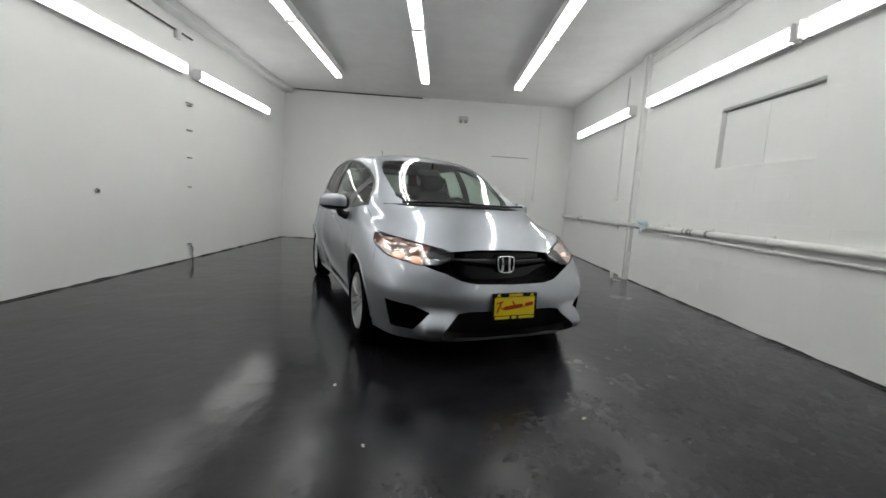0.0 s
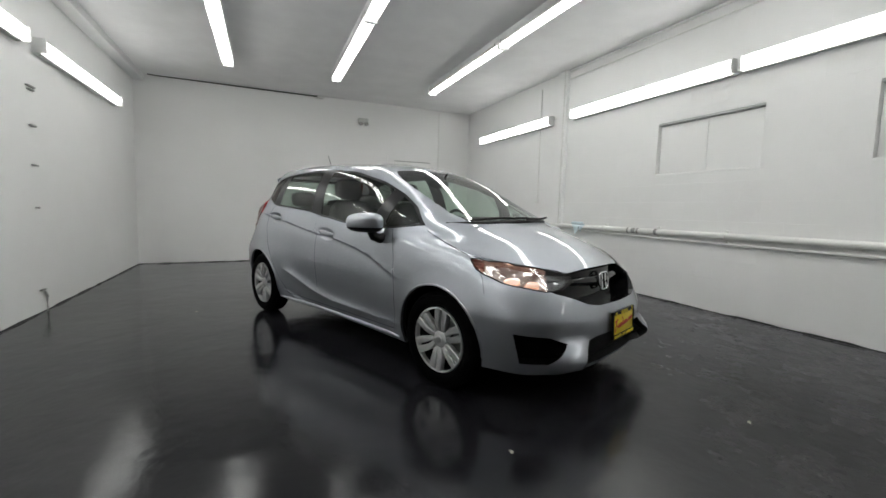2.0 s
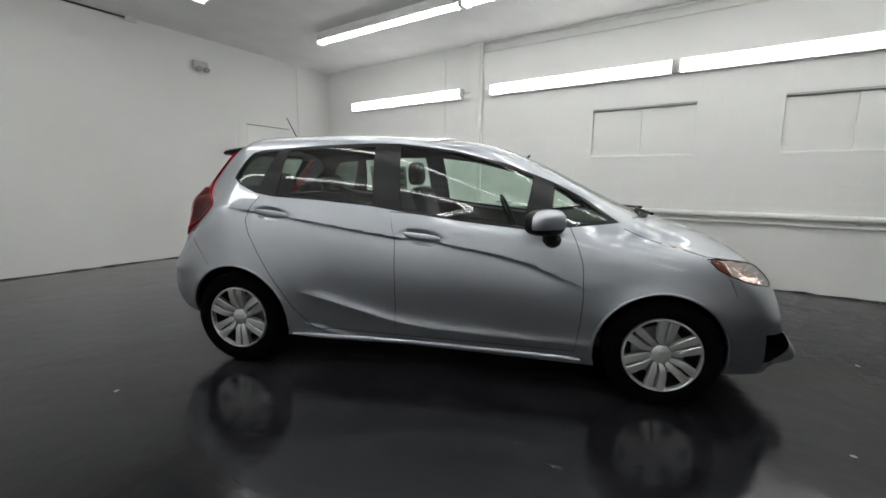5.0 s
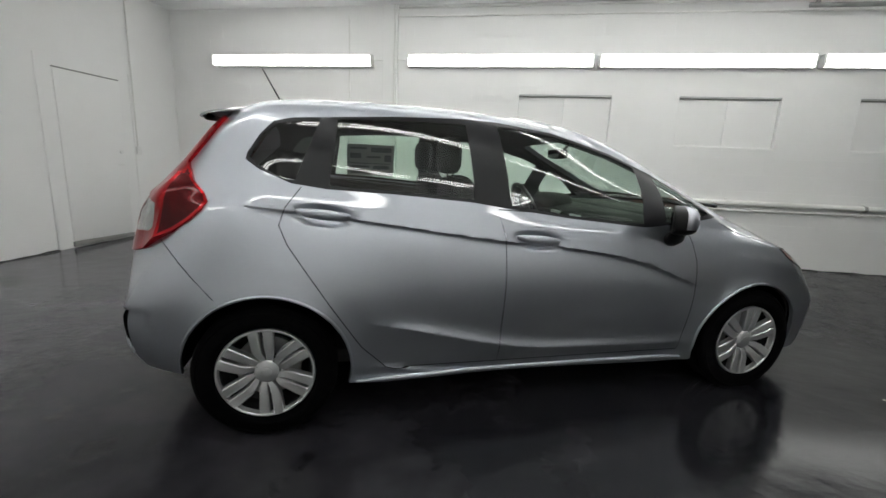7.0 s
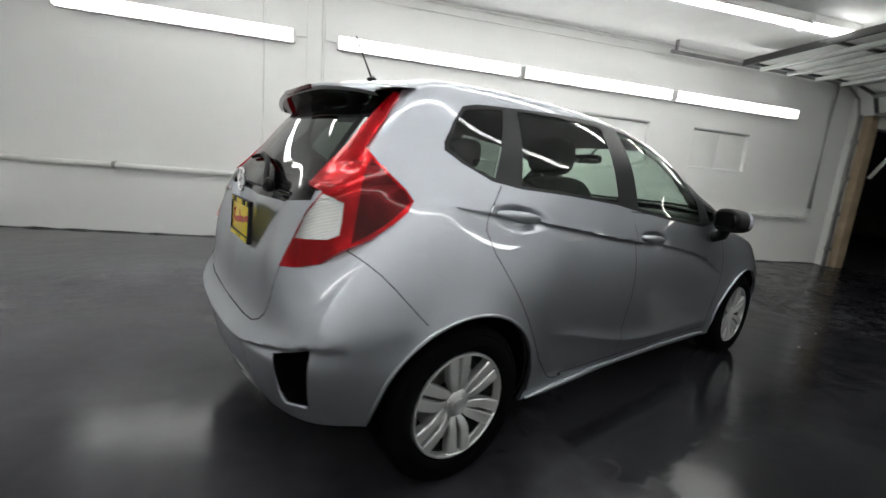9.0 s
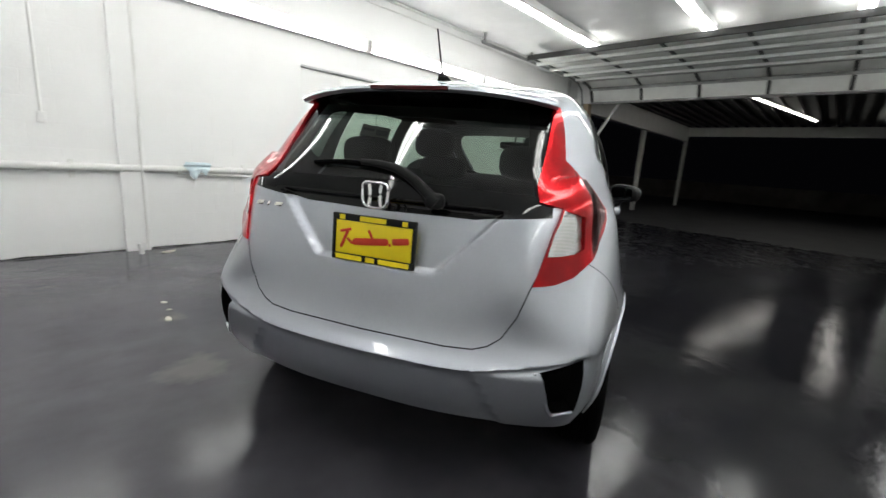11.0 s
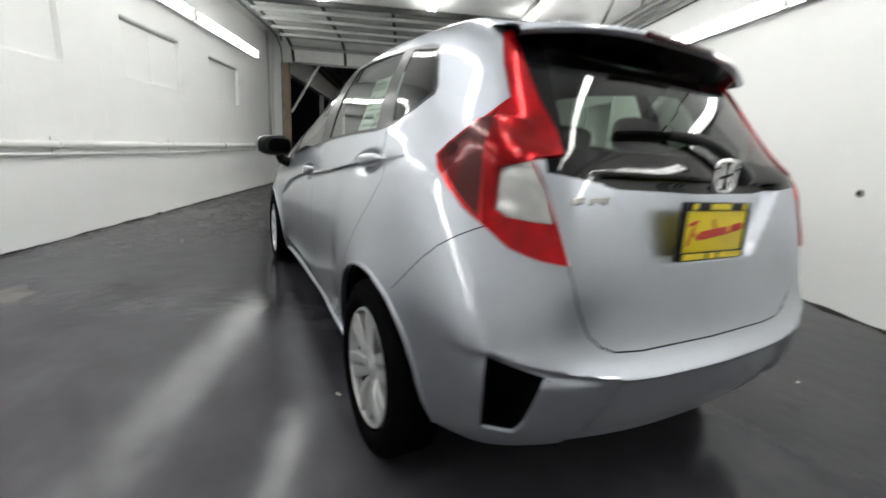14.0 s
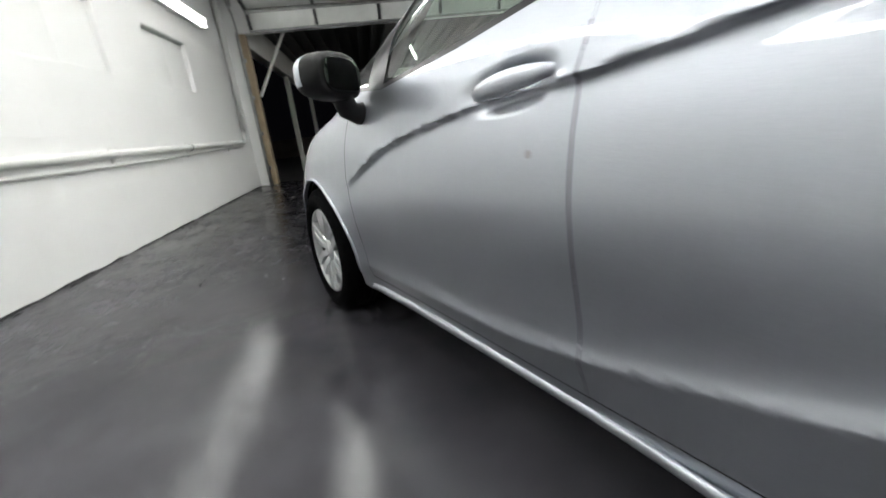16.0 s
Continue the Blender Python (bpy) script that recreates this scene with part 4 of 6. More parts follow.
DLO = [(2.29, .972), (2.04, .945), (1.80, .925), (1.40, .962), (1.06, 1.005), (.90, 1.028), (.55, 1.055), (.27, 1.068), (.125, 1.088), (.0, 1.14), (-.055, 1.178), (-.05, 1.205), (.0, 1.285), (.05, 1.340), (.12, 1.358), (.25, 1.368), (.56, 1.39), (.87, 1.402), (1.04, 1.398), (1.35, 1.364), (1.69, 1.280), (1.94, 1.184), (2.12, 1.092)]
GLASS = {
    "quarter_window": [(.14, 1.102), (.09, 1.108), (.0, 1.155), (-.04, 1.188), (.012, 1.285), (.06, 1.33), (.24, 1.357)],
    "rear_door_window": [(.275, 1.082), (.55, 1.069), (.912, 1.041), (.884, 1.376), (.56, 1.375), (.315, 1.362)],
    "front_door_window": [(1.085, 1.018), (1.40, .976), (1.79, .940), (1.83, 1.212), (1.69, 1.264), (1.36, 1.346), (1.045, 1.380)],
    "front_quarter_window": [(1.93, .950), (2.06, .960), (2.24, .988), (2.09, 1.092), (1.95, 1.163)],
}
FRONT_DOOR = [(2.033, .945), (2.075, .85), (2.105, .755), (2.116, .572), (2.108, .40), (2.09, .262), (1.6, .262), (1.06, .262), (1.064, .45), (1.064, .658), (1.06, .846), (1.02, 1.0)]
REAR_DOOR = [(1.02, 1.0), (1.06, .846), (1.064, .658), (1.064, .45), (1.06, .262), (.56, .262), (.515, .278), (.409, .389), (.222, .679), (.11, .845), (.078, .92), (.10, .99), (.165, 1.075)]
HEADLIGHT = [(1.965, .803), (1.985, .765), (2.05, .728), (2.28, .672), (2.54, .640), (2.68, .648), (2.78, .685), (2.775, .716), (2.60, .742), (2.42, .764), (2.17, .790)]
TAILLIGHT = [(.372, 1.345), (.335, 1.25), (.285, 1.155), (.40, 1.085), (.49, 1.04), (.535, 1.005), (.52, .972), (.47, .932), (.385, .88), (.28, .838), (.20, .803), (.10, .785), (.007, .778), (.055, .86), (.105, .94), (.165, 1.012), (.076, 1.025), (.10, 1.07), (.19, 1.165), (.275, 1.27), (.345, 1.352)]
TAIL_SIDE = [(.315, .862), (.375, .893), (.45, .938), (.497, .974), (.52, 1.004), (.49, 1.032), (.40, 1.076), (.32, 1.125)]
REVERSE = [(.265, .984), (.168, 1.006), (.105, .935), (.072, .868), (.22, .874), (.262, .888)]
REAR_FOG = [(.205, .567), (.015, .523), (.085, .392), (.11, .372), (.215, .378)]
FRONT_FOG = [(2.27, .428), (2.55, .408), (2.69, .372), (2.55, .258), (2.33, .263)]
GRILLE = [(-.01, .744), (.20, .739), (.36, .724), (.48, .708), (.56, .66), (.53, .632), (.43, .600), (.34, .562), (.25, .547), (-.01, .542)]
INTAKE = [(-.01, .385), (.30, .382), (.365, .37), (.445, .25), (.42, .215), (.20, .205), (-.01, .202)]
TAILGATE = [(-.01, .546), (.30, .548), (.394, .556), (.44, .573), (.478, .603), (.519, .677), (.549, .775), (.595, .905), (.615, 1.02), (.60, 1.5), (-.01, 1.5)]
GARNISH = [(-.01, .945), (.33, .950), (.42, .965), (.62, .990), (.62, 1.030), (.30, 1.040), (-.01, 1.042)]
REAR_GLASS = [(-.01, 1.052), (.30, 1.049), (.515, 1.042), (.46, 1.20), (.42, 1.352), (-.01, 1.365)]
HOOD = [(1.60, .94), (1.75, .88), (1.95, .818), (2.17, .794), (2.42, .768), (2.60, .746), (2.78, .720)]
SCREEN = [(2.60, .985), (2.44, 1.0), (2.30, 1.055), (2.02, 1.195), (1.65, 1.37), (1.735, 1.425), (1.80, 1.44)]
ARCHES = [("front", 2.515, .335), ("rear", .02, .347)]
SEAMS = [                           # panel gaps: zone, line
    ("side", FRONT_DOOR + FRONT_DOOR[:1]), ("side", REAR_DOOR[5:]), ("side", REAR_DOOR[4:6]),
    ("tail", [(.30, .846), (.345, .832), (.40, .812), (.46, .784), (.52, .745), (.59, .69), (.66, .63)]),
    ("rear", TAILGATE[:9]),
    ("head", [(2.02, .755), (2.05, .70), (2.06, .62)]),
    ("hood", HOOD),
]


def section(bm, zone, line, closed, reach=0.026):
    """Cut edges into the skin along a line drawn in a zone's projection."""
    axis, where = ZONES[zone]
    k = axis.length_squared
    pts = line + line[:1] if closed else line
    lo = [min(p[i] for p in pts) - 0.06 for i in (0, 1)]
    hi = [max(p[i] for p in pts) + 0.06 for i in (0, 1)]
    near = []
    for f in bm.faces:
        c = f.calc_center_median()
        s = c.dot(axis)
        if lo[0] < s < hi[0] and lo[1] < c.z < hi[1] and where(c, f.normal):
            near.append(f)
    for (s0, w0), (s1, w1) in zip(pts, pts[1:]):
        d = math.hypot(s1 - s0, w1 - w0)
        if d < 1e-6:
            continue
        faces = []
        for f in near:
            c = f.calc_center_median()
            s, w = c.dot(axis) - s0, c.z - w0
            along = (s * (s1 - s0) + w * (w1 - w0)) / d
            if -reach < along < d + reach and abs(s * (w1 - w0) - w * (s1 - s0)) / d < reach:
                faces.append(f)
        if not faces:
            continue
        no = axis * (w1 - w0) - Vector((0, 0, 1)) * (s1 - s0) * 1.0
        co = axis * (s0 / k) + Vector((0, 0, w0))
        geom = faces + list({e for f in faces for e in f.edges}) + list({v for f in faces for v in f.verts})
        out = bmesh.ops.bisect_plane(bm, geom=geom, dist=1e-5, plane_co=co, plane_no=no)
        fresh = {f for g in out["geom"] if isinstance(g, bmesh.types.BMFace) for f in (g,)}
        known = set(near)
        near.extend(f for f in fresh if f not in known)


def crease_height(u):
    xs, ys = zip(*UP_CREASE)
    return float(np.interp(u, xs, ys))


def fade(x, a, b, c, d):
    """0 below a, 1 from b to c, 0 above d."""
    up = min(1, max(0, (x - a) / (b - a)))
    down = min(1, max(0, (d - x) / (d - c)))
    return up * up * (3 - 2 * up) * down * down * (3 - 2 * down)


def sculpt(v):
    """The creases, the scoop along the doors and the flared arch lips."""
    u, y, w = v.co
    if y > 0.5 and -0.3 < u < 2.3:
        below = crease_height(u) - w
        a = fade(u, -0.14, 0.3, 1.85, 2.20)
        if below > 0:
            y -= 0.017 * a * (1 - math.exp(-below / 0.008)) * math.exp(-below / 0.085)
        else:
            y += 0.004 * a * math.exp(below / 0.05)
        b = fade(u, 0.40, 0.66, 1.40, 2.75)
        rise = w - float(np.interp(u, *zip(*LOW_CREASE)))
        q = 0.5 * (rise + math.hypot(rise, 0.004))
        if rise > -0.08:
            y -= 0.034 * b * (1 - math.exp(-q / 0.050)) * math.exp(-q / 0.24)
        if -0.2 < rise < 0 and u < 2.15:
            y -= 0.016 * b * (1 - math.exp(rise / 0.06))
    if y > 0.5:
        for _, cu, r in ARCHES:
            d = math.hypot(u - cu, w - 0.295) - r
            if -0.03 < d < 0.10 and w > 0.2:
                y += 0.010 * (1 - max(d, 0) / 0.10) ** 2
        for cu, cw in ((1.222, 0.860), (0.255, 0.962)):                # the dishes behind the door handles
            q = ((u - cu) / 0.134) ** 2 + ((w - cw + 0.10 * (u - cu)) / 0.046) ** 2
            if q < 1:
                y -= 0.026 * (1 - q) ** 0.8
    v.co.y = y
    if u < -0.25 and 0.53 < w < 0.84 and y > 0.3:                   # the fold down the bumper's corner
        off = float(np.interp(w, (.55, .61, .72, .80, .84), (.22, .236, .285, .36, .40))) - u - y
        if off > 0:
            v.co.x += 0.011 * fade(w, 0.53, 0.60, 0.76, 0.84) * (1 - math.exp(-off / 0.03)) * math.exp(-off / 0.12)
    if u < -0.42 and w < 0.6:                                        # the sharp ledge across the rear bumper
        below = float(np.interp(y, *zip(*LEDGE))) - w
        if below > 0:
            v.co.x += 0.020 * (1 - math.exp(-below / 0.007)) * math.exp(-below / 0.16)
    if u < -0.42 and w < 0.52 and y < 0.62:                          # the lower face between the fins is set back
        off = float(np.interp(w, (.30, .50), (.515, .405))) - y
        if off > 0:
            v.co.x += 0.016 * fade(w, 0.28, 0.33, 0.46, 0.52) * (1 - math.exp(-off / 0.012)) * math.exp(-off / 0.5)
    if u > 2.7 and w < 0.44 and y > 0.2:                             # the fins beside the lower intake stand out at their foot
        s = u - y
        out = 0.085 * fade(w, 0.16, 0.25, 0.262, 0.41) * fade(s, 2.52, 2.68, 2.80, 2.96)
        v.co.x += 0.86 * out
        v.co.y += 0.5 * out
    if u < -0.35 and y < 0.5 and 0.7 < w < 1.0:                     # the plate's recess in the tailgate
        d = min(w - 0.766, 0.415 - y + (w - 0.965) * 0.93, 0.985 - w)
        if d > -0.004:
            k = min(1, max(0, (d + 0.004) / 0.014))
            v.co.x += 0.030 * k * k * (3 - 2 * k)


def skin():
    """The left half of the body's outer skin, cut along every outline."""
    nu, nw = 210, 170

    def even(spans, n):
        """Keys that pace out stretches of the given lengths evenly."""
        run = np.concatenate([[0], np.cumsum(spans)])
        return np.interp(np.linspace(0, run[-1], n + 1), run, np.arange(len(run)))
    net = np.array(LEVELS)
    along, up = np.linalg.norm(np.diff(net, axis=1), axis=2), np.linalg.norm(np.diff(net, axis=0), axis=2)
    ku = np.concatenate([[0], np.cumsum(np.sqrt(along[:8]).mean(axis=0))])
    kw = np.concatenate([[0], np.cumsum(np.sqrt(up).mean(axis=1))])
    flip = np.array((1, -1, 1))
    at_u = np.interp(even(along[:7].mean(axis=0), nu), np.arange(len(ku)), ku)
    at_w = np.interp(even(up[:, ::3].mean(axis=1), nw), np.arange(len(kw)), kw)
    long_u = np.concatenate([-ku[2:0:-1], ku, 2 * ku[-1] - ku[-2:-4:-1]])      # mirrored past nose and tail
    rows = np.array([smooth_curve(long_u, np.vstack([line[2:0:-1] * flip, line, line[-2:-4:-1] * flip]), at_u) for line in net])
    rows[:, 0, 1] = rows[:, -1, 1] = 0
    cols = np.array([smooth_curve(kw, rows[:, k], at_w) for k in range(nu + 1)])
    bm = bmesh.new()
    vs = [[bm.verts.new(p) for p in col] for col in cols]
    for a, b in zip(vs, vs[1:]):
        for k in range(len(a) - 1):
            bm.faces.new((a[k], b[k], b[k + 1], a[k + 1]))
    bm.normal_update()
    section(bm, "side", UP_CREASE, False)
    section(bm, "side", LOW_CREASE, False)
    for zone, line in (("side", DLO), ("head", HEADLIGHT), ("tail", TAILLIGHT), ("tail", REVERSE), ("tail", TAIL_SIDE), ("tail", REAR_FOG),
                       ("head", FRONT_FOG), ("front", GRILLE), ("front", INTAKE), ("rear", GARNISH), ("rear", REAR_GLASS)):
        section(bm, zone, line, True)
    for line in GLASS.values():
        section(bm, "side", line, True)
    section(bm, "head", [(2.07, .82), (2.07, .68)], False)
    section(bm, "head", [(2.56, .78), (2.56, .62)], False)
    section(bm, "rear", LEDGE, False)
    section(bm, "rear", [(.515, .30), (.405, .50)], False)
    for w in (.255, .41):
        section(bm, "head", [(2.5, w), (2.96, w)], False)
    for d in (-.004, .003, .010):
        section(bm, "rear", [(-.01, .766 + d), (.23 - d, .766 + d), (.415 - 1.37 * d, .965)], False)
    section(bm, "tail", [(.22, .55), (.236, .61), (.285, .72), (.36, .80), (.40, .84)], False)
    section(bm, "rear", TAILGATE, False)
    section(bm, "hood", HOOD, False)
    section(bm, "top", SCREEN, False)
    for _, cu, r in ARCHES:
        section(bm, "side", [(cu + r * math.cos(a), 0.295 + r * math.sin(a)) for a in np.linspace(-0.5, math.pi + 0.5, 33)], False)
    for zone, line in SEAMS:
        for side in (-1, 1):
            off = []
            for i, p in enumerate(line):
                a, b = line[max(0, i - 1)], line[min(len(line) - 1, i + 1)]
                t = Vector((b[0] - a[0], b[1] - a[1])).normalized() * 0.0021 * side * (1 if zone in ("side", "rear") else 0.8)
                off.append((p[0] - t.y, p[1] + t.x))
            section(bm, zone, off, False, 0.030)
    bm.normal_update()
    return bm


def seam_near(line, s, w, width):
    for (x0, y0), (x1, y1) in zip(line, line[1:]):
        dx, dy = x1 - x0, y1 - y0
        k = min(1, max(0, ((s - x0) * dx + (w - y0) * dy) / (dx * dx + dy * dy)))
        if math.hypot(s - x0 - k * dx, w - y0 - k * dy) < width:
            return True
    return False


def screen_edge(w):
    ws, us = [p[1] for p in SCREEN], [p[0] for p in SCREEN]
    return float(np.interp(w, ws, us))


def sort_face(c, n):
    """The name of the part to which a piece of skin belongs."""
    head, tail = c.x - c.y, c.x + c.y
    for _, cu, r in ARCHES:
        if c.y > 0.45 and math.hypot(c.x - cu, c.z - 0.295) < r and n.y > 0.2:
            return None
    if ZONES["side"][1](c, n):
        for name, poly in GLASS.items():
            if inside(poly, c.x, c.z):
                return name
        if inside(DLO, c.x, c.z):
            return "window_frame"
    if ZONES["tail"][1](c, n):
        if inside(REVERSE, tail, c.z):
            return "reverse_lens"
        if inside(TAILLIGHT, tail, c.z):
            return "tail_side" if inside(TAIL_SIDE, tail, c.z) else "tail_light"
        if inside(REAR_FOG, tail, c.z):
            return "rear_recess"
    if ZONES["head"][1](c, n):
        if inside(HEADLIGHT, head, c.z):
            return "headlight_corner" if head < 2.07 else "headlight" if head < 2.56 else "headlight_inner"
        if inside(FRONT_FOG, head, c.z):
            return "front_recess"
    if ZONES["front"][1](c, n):
        if inside(GRILLE, c.y, c.z):
            return "grille"
        if inside(INTAKE, c.y, c.z):
            return "intake"
    if ZONES["rear"][1](c, n):
        if inside(REAR_GLASS, c.y, c.z):
            return "rear_window"
        if inside(GARNISH, c.y, c.z) and c.y < 0.58:
            return "garnish"
        if 1.02 < c.z < 1.37 and tail < float(np.interp(c.z, (1.02, 1.165, 1.27, 1.345), (.16, .25, .32, .365))):
            return "rear_frame"
    for zone, line in SEAMS:
        axis, where = ZONES[zone]
        if where(c, n) and seam_near(line, c.dot(axis), c.z, 0.0022 * (1 if zone in ("side", "rear") else 0.8)):
            return "panel_gap"
    if ZONES["rear"][1](c, n) and inside(TAILGATE, c.y, c.z):
        return "tailgate"
    if ZONES["side"][1](c, n):
        if inside(FRONT_DOOR, c.x, c.z):
            return "front_door"
        if inside(REAR_DOOR, c.x, c.z):
            return "rear_door"
    if n.z > 0.25 and n.x > 0.1 and c.x > 1.3 and c.z > 0.985 and c.x > screen_edge(c.z) - 0.002:
        return "windscreen"
    if c.x > 2.0 and n.z > 0.3 and c.z > 0.7 and c.z < 1.03:
        if c.z > float(np.interp(head, [p[0] for p in HOOD], [p[1] for p in HOOD])):
            return "bonnet"
    if c.x > 2.75 and c.z < 0.80 and head > 2.055:
        return "front_bumper"
    if c.x < -0.0 and c.z < 1.0 and c.z < float(np.interp(tail, (-.9, .1, .30, .345, .40, .46, .52, .59, .66, .67), (.8, .8, .846, .832, .812, .784, .745, .69, .63, .0))):
        return "rear_bumper"
    if c.z > 1.36 and n.z > 0.5:
        return "roof"
    return "body_shell"


bm = skin()
SORTED = [sort_face(f.calc_center_median(), f.normal) for f in bm.faces]
for v in bm.verts:
    sculpt(v)
    if abs(v.co.y) < 0.004 or v.co.z > 1.47 and v.co.y < 0.021:
        v.co.y = 0
bm.normal_update()
NORMALS = []
bm.verts.index_update()
for v in bm.verts:
    n = v.normal.copy()
    if v.co.y == 0:
        n.y = 0
        n.normalize()
    NORMALS.append(n)
PLACES = [v.co.copy() for v in bm.verts]
PIECES = {}
for f, name in zip(bm.faces, SORTED):
    if name and f.calc_area() > 1e-9:
        PIECES.setdefault(name, []).append([v.index for v in f.verts])
bm.free()


ALL_EDGES = {(a, b) for group in PIECES.values() for f in group for a, b in zip(f, f[1:] + f[:1])}


def shell(name, material, parent, sides=(1, -1), sink=0.0, walls=False, thick=0.0, label="", keep=None, upright=False, relief=None):
    """A piece of the skin as a mesh: sunk along its normals, with walls back up to the skin, or with a turned-in edge."""
    verts, normals, faces = [], [], []
    for side in sides:
        index = {}

        def at(i, depth):
            if (i, depth) not in index:
                p, n = PLACES[i] - NORMALS[i] * depth, NORMALS[i]
                if relief and depth:
                    p = PLACES[i] - NORMALS[i] * relief(PLACES[i])
                if upright and depth:                      # set back to a plumb face under the bonnet's edge
                    p, n = Vector((min(p.x, 3.150 - 0.40 * p.y ** 2 - 0.1 * (p.z - 0.6)), p.y, p.z)), Vector((1, 0.8 * p.y, 0.05)).normalized()
                index[(i, depth)] = len(verts)
                verts.append((p.x, p.y * side, p.z))
                normals.append((n.x, n.y * side, n.z))
            return index[(i, depth)]
        edges = {}
        for f in PIECES[keep or name]:
            loop = [at(i, sink) for i in f]
            faces.append(loop if side > 0 else loop[::-1])
            for a, b in zip(f, f[1:] + f[:1]):
                edges[(a, b)] = edges.get((a, b), 0) + 1
        depth = 0.0 if walls else thick
        if thick and not walls:
            edges = {e: 1 for e in edges if e[::-1] not in ALL_EDGES}
        if walls or thick:
            for a, b in edges:
                if (b, a) not in edges and not (PLACES[a].y == 0 and PLACES[b].y == 0):
                    base = len(verts)
                    for i, dd in ((a, sink), (b, sink), (b, sink + depth if not walls else 0.0), (a, sink + depth if not walls else 0.0)):
                        p = PLACES[i] - NORMALS[i] * (relief(PLACES[i]) if relief and dd else dd)
                        if upright and dd:
                            p = Vector((min(p.x, 3.150 - 0.40 * p.y ** 2 - 0.1 * (p.z - 0.6)), p.y, p.z))
                        verts.append((p.x, p.y * side, p.z))
                        normals.append((0, 0, 0))
                    loop = [base + 1, base, base + 3, base + 2]
                    faces.append(loop if side > 0 else loop[::-1])
    me = bpy.data.meshes.new(name)
    me.from_pydata(verts, [], faces)
    me.polygons.foreach_set("use_smooth", [True] * len(faces))
    if relief:
        me.set_sharp_from_angle(angle=radians(22))
    else:
        me.normals_split_custom_set_from_vertices(normals)
    me.materials.append(material)
    ob = new(name, me)
    ob.parent = parent
    return tagged(ob, label) if label else ob


def lens_bulge(p):
    """How deep the tail lamp's face lies: proud of the panel, folded where the side turns to the rear and where its arm begins."""
    s = p.x + p.y
    fold = max(0.0, 0.024 - 0.20 * abs(s - 0.30))
    arm = max(0.0, 0.006 - 0.10 * abs(p.z - 1.03 - 0.4 * (s - 0.31)))
    return -0.007 - (fold if p.z < 1.1 else 0.3 * fold) - arm


def ribbed(p):
    return -0.008 - 0.003 * abs(math.sin(p.z * 210))


def lamp_bowl(p):
    """The reflector behind a headlamp's lens: two shallow bowls and a ribbed inner end."""
    s = p.x - p.y
    one = ((s - 2.27) / 0.13) ** 2 + ((p.z - 0.722) / 0.045) ** 2
    two = ((s - 2.46) / 0.10) ** 2 + ((p.z - 0.695) / 0.042) ** 2
    return 0.022 + 0.028 * max(0.0, 1 - one) ** 0.6 + 0.026 * max(0.0, 1 - two) ** 0.6 + 0.003 * math.sin(s * 260)


car = thing("car", CAR, "silver five-door hatchback car with its headlights lit", "car")
P = M["paint"]
for name in ("body_shell", "roof", "bonnet", "front_bumper", "rear_bumper", "tailgate"):
    shell(name, P, car, thick=0.018)
shell("cabin_lining", M["lining"], car, sink=0.035, keep="roof")
shell("cabin_lining", M["lining"], car, sink=0.035, keep="body_shell")
for side in (1, -1):
    shell("panel_gap", M["black"], car, (side,), sink=0.004)
shell("windscreen", M["glass"], car, label="clear windscreen")
shell("rear_window", M["rear_glass"], car, label="tinted rear window")
shell("rear_frame", M["gloss_black"], car)
shell("garnish", M["gloss_black"], car, label="gloss black strip under the rear window")
shell("grille", M["gloss_black"], car, sink=0.02, walls=True, label="gloss black grille", upright=True)
shell("intake", M["black"], car, sink=0.05, walls=True, label="black lower air intake")
for side in (1, -1):
    for name in ("front_door", "rear_door"):
        door = shell(name, P, car, (side,), thick=0.02)
        shell("door_lining", M["lining"], door, (side,), sink=0.045, keep=name)
        shell(name + "_window", M["glass"] if name == "front_door" else M["dark_glass"], door, (side,), sink=0.004)
    shell("quarter_window", M["privacy_glass"], car, (side,), sink=0.003)
    shell("front_quarter_window", M["glass"], car, (side,), sink=0.003)
    shell("window_frame", M["pillar"], car, (side,), thick=0.02, label="satin black window frame")
    lamp = shell("headlight", M["lens"], car, (side,), label="clear headlight, lit")
    shell("corner_lens", M["lens"], lamp, (side,), keep="headlight_corner")
    shell("inner_lens", M["lens"], lamp, (side,), keep="headlight_inner")
    shell("inner_bezel", M["smoked"], lamp, (side,), sink=0.025, walls=True, keep="headlight_inner")
    shell("reflector", M["bowl"], lamp, (side,), sink=0.03, walls=True, keep="headlight", relief=lamp_bowl)
    shell("corner_reflector", M["amber"], lamp, (side,), sink=0.02, walls=True, keep="headlight_corner", relief=lambda p: 0.02 + 0.006 * math.sin(p.z * 300))
    lamp = shell("tail_light", M["red"], car, (side,), label="red tail light", sink=-0.01, walls=True, relief=lens_bulge)
    shell("tail_side", M["dark_red"], lamp, (side,), sink=-0.01, relief=lens_bulge)
    shell("reverse_lens", M["clear_lens"], lamp, (side,), sink=-0.008, label="clear ribbed reversing lens", relief=ribbed)
    shell("front_recess", M["rough_black"], car, (side,), sink=0.06, walls=True)
    shell("rear_recess", M["rough_black"], car, (side,), sink=0.05, walls=True)


SPOTS = np.array(PLACES)
SHOWN = {}


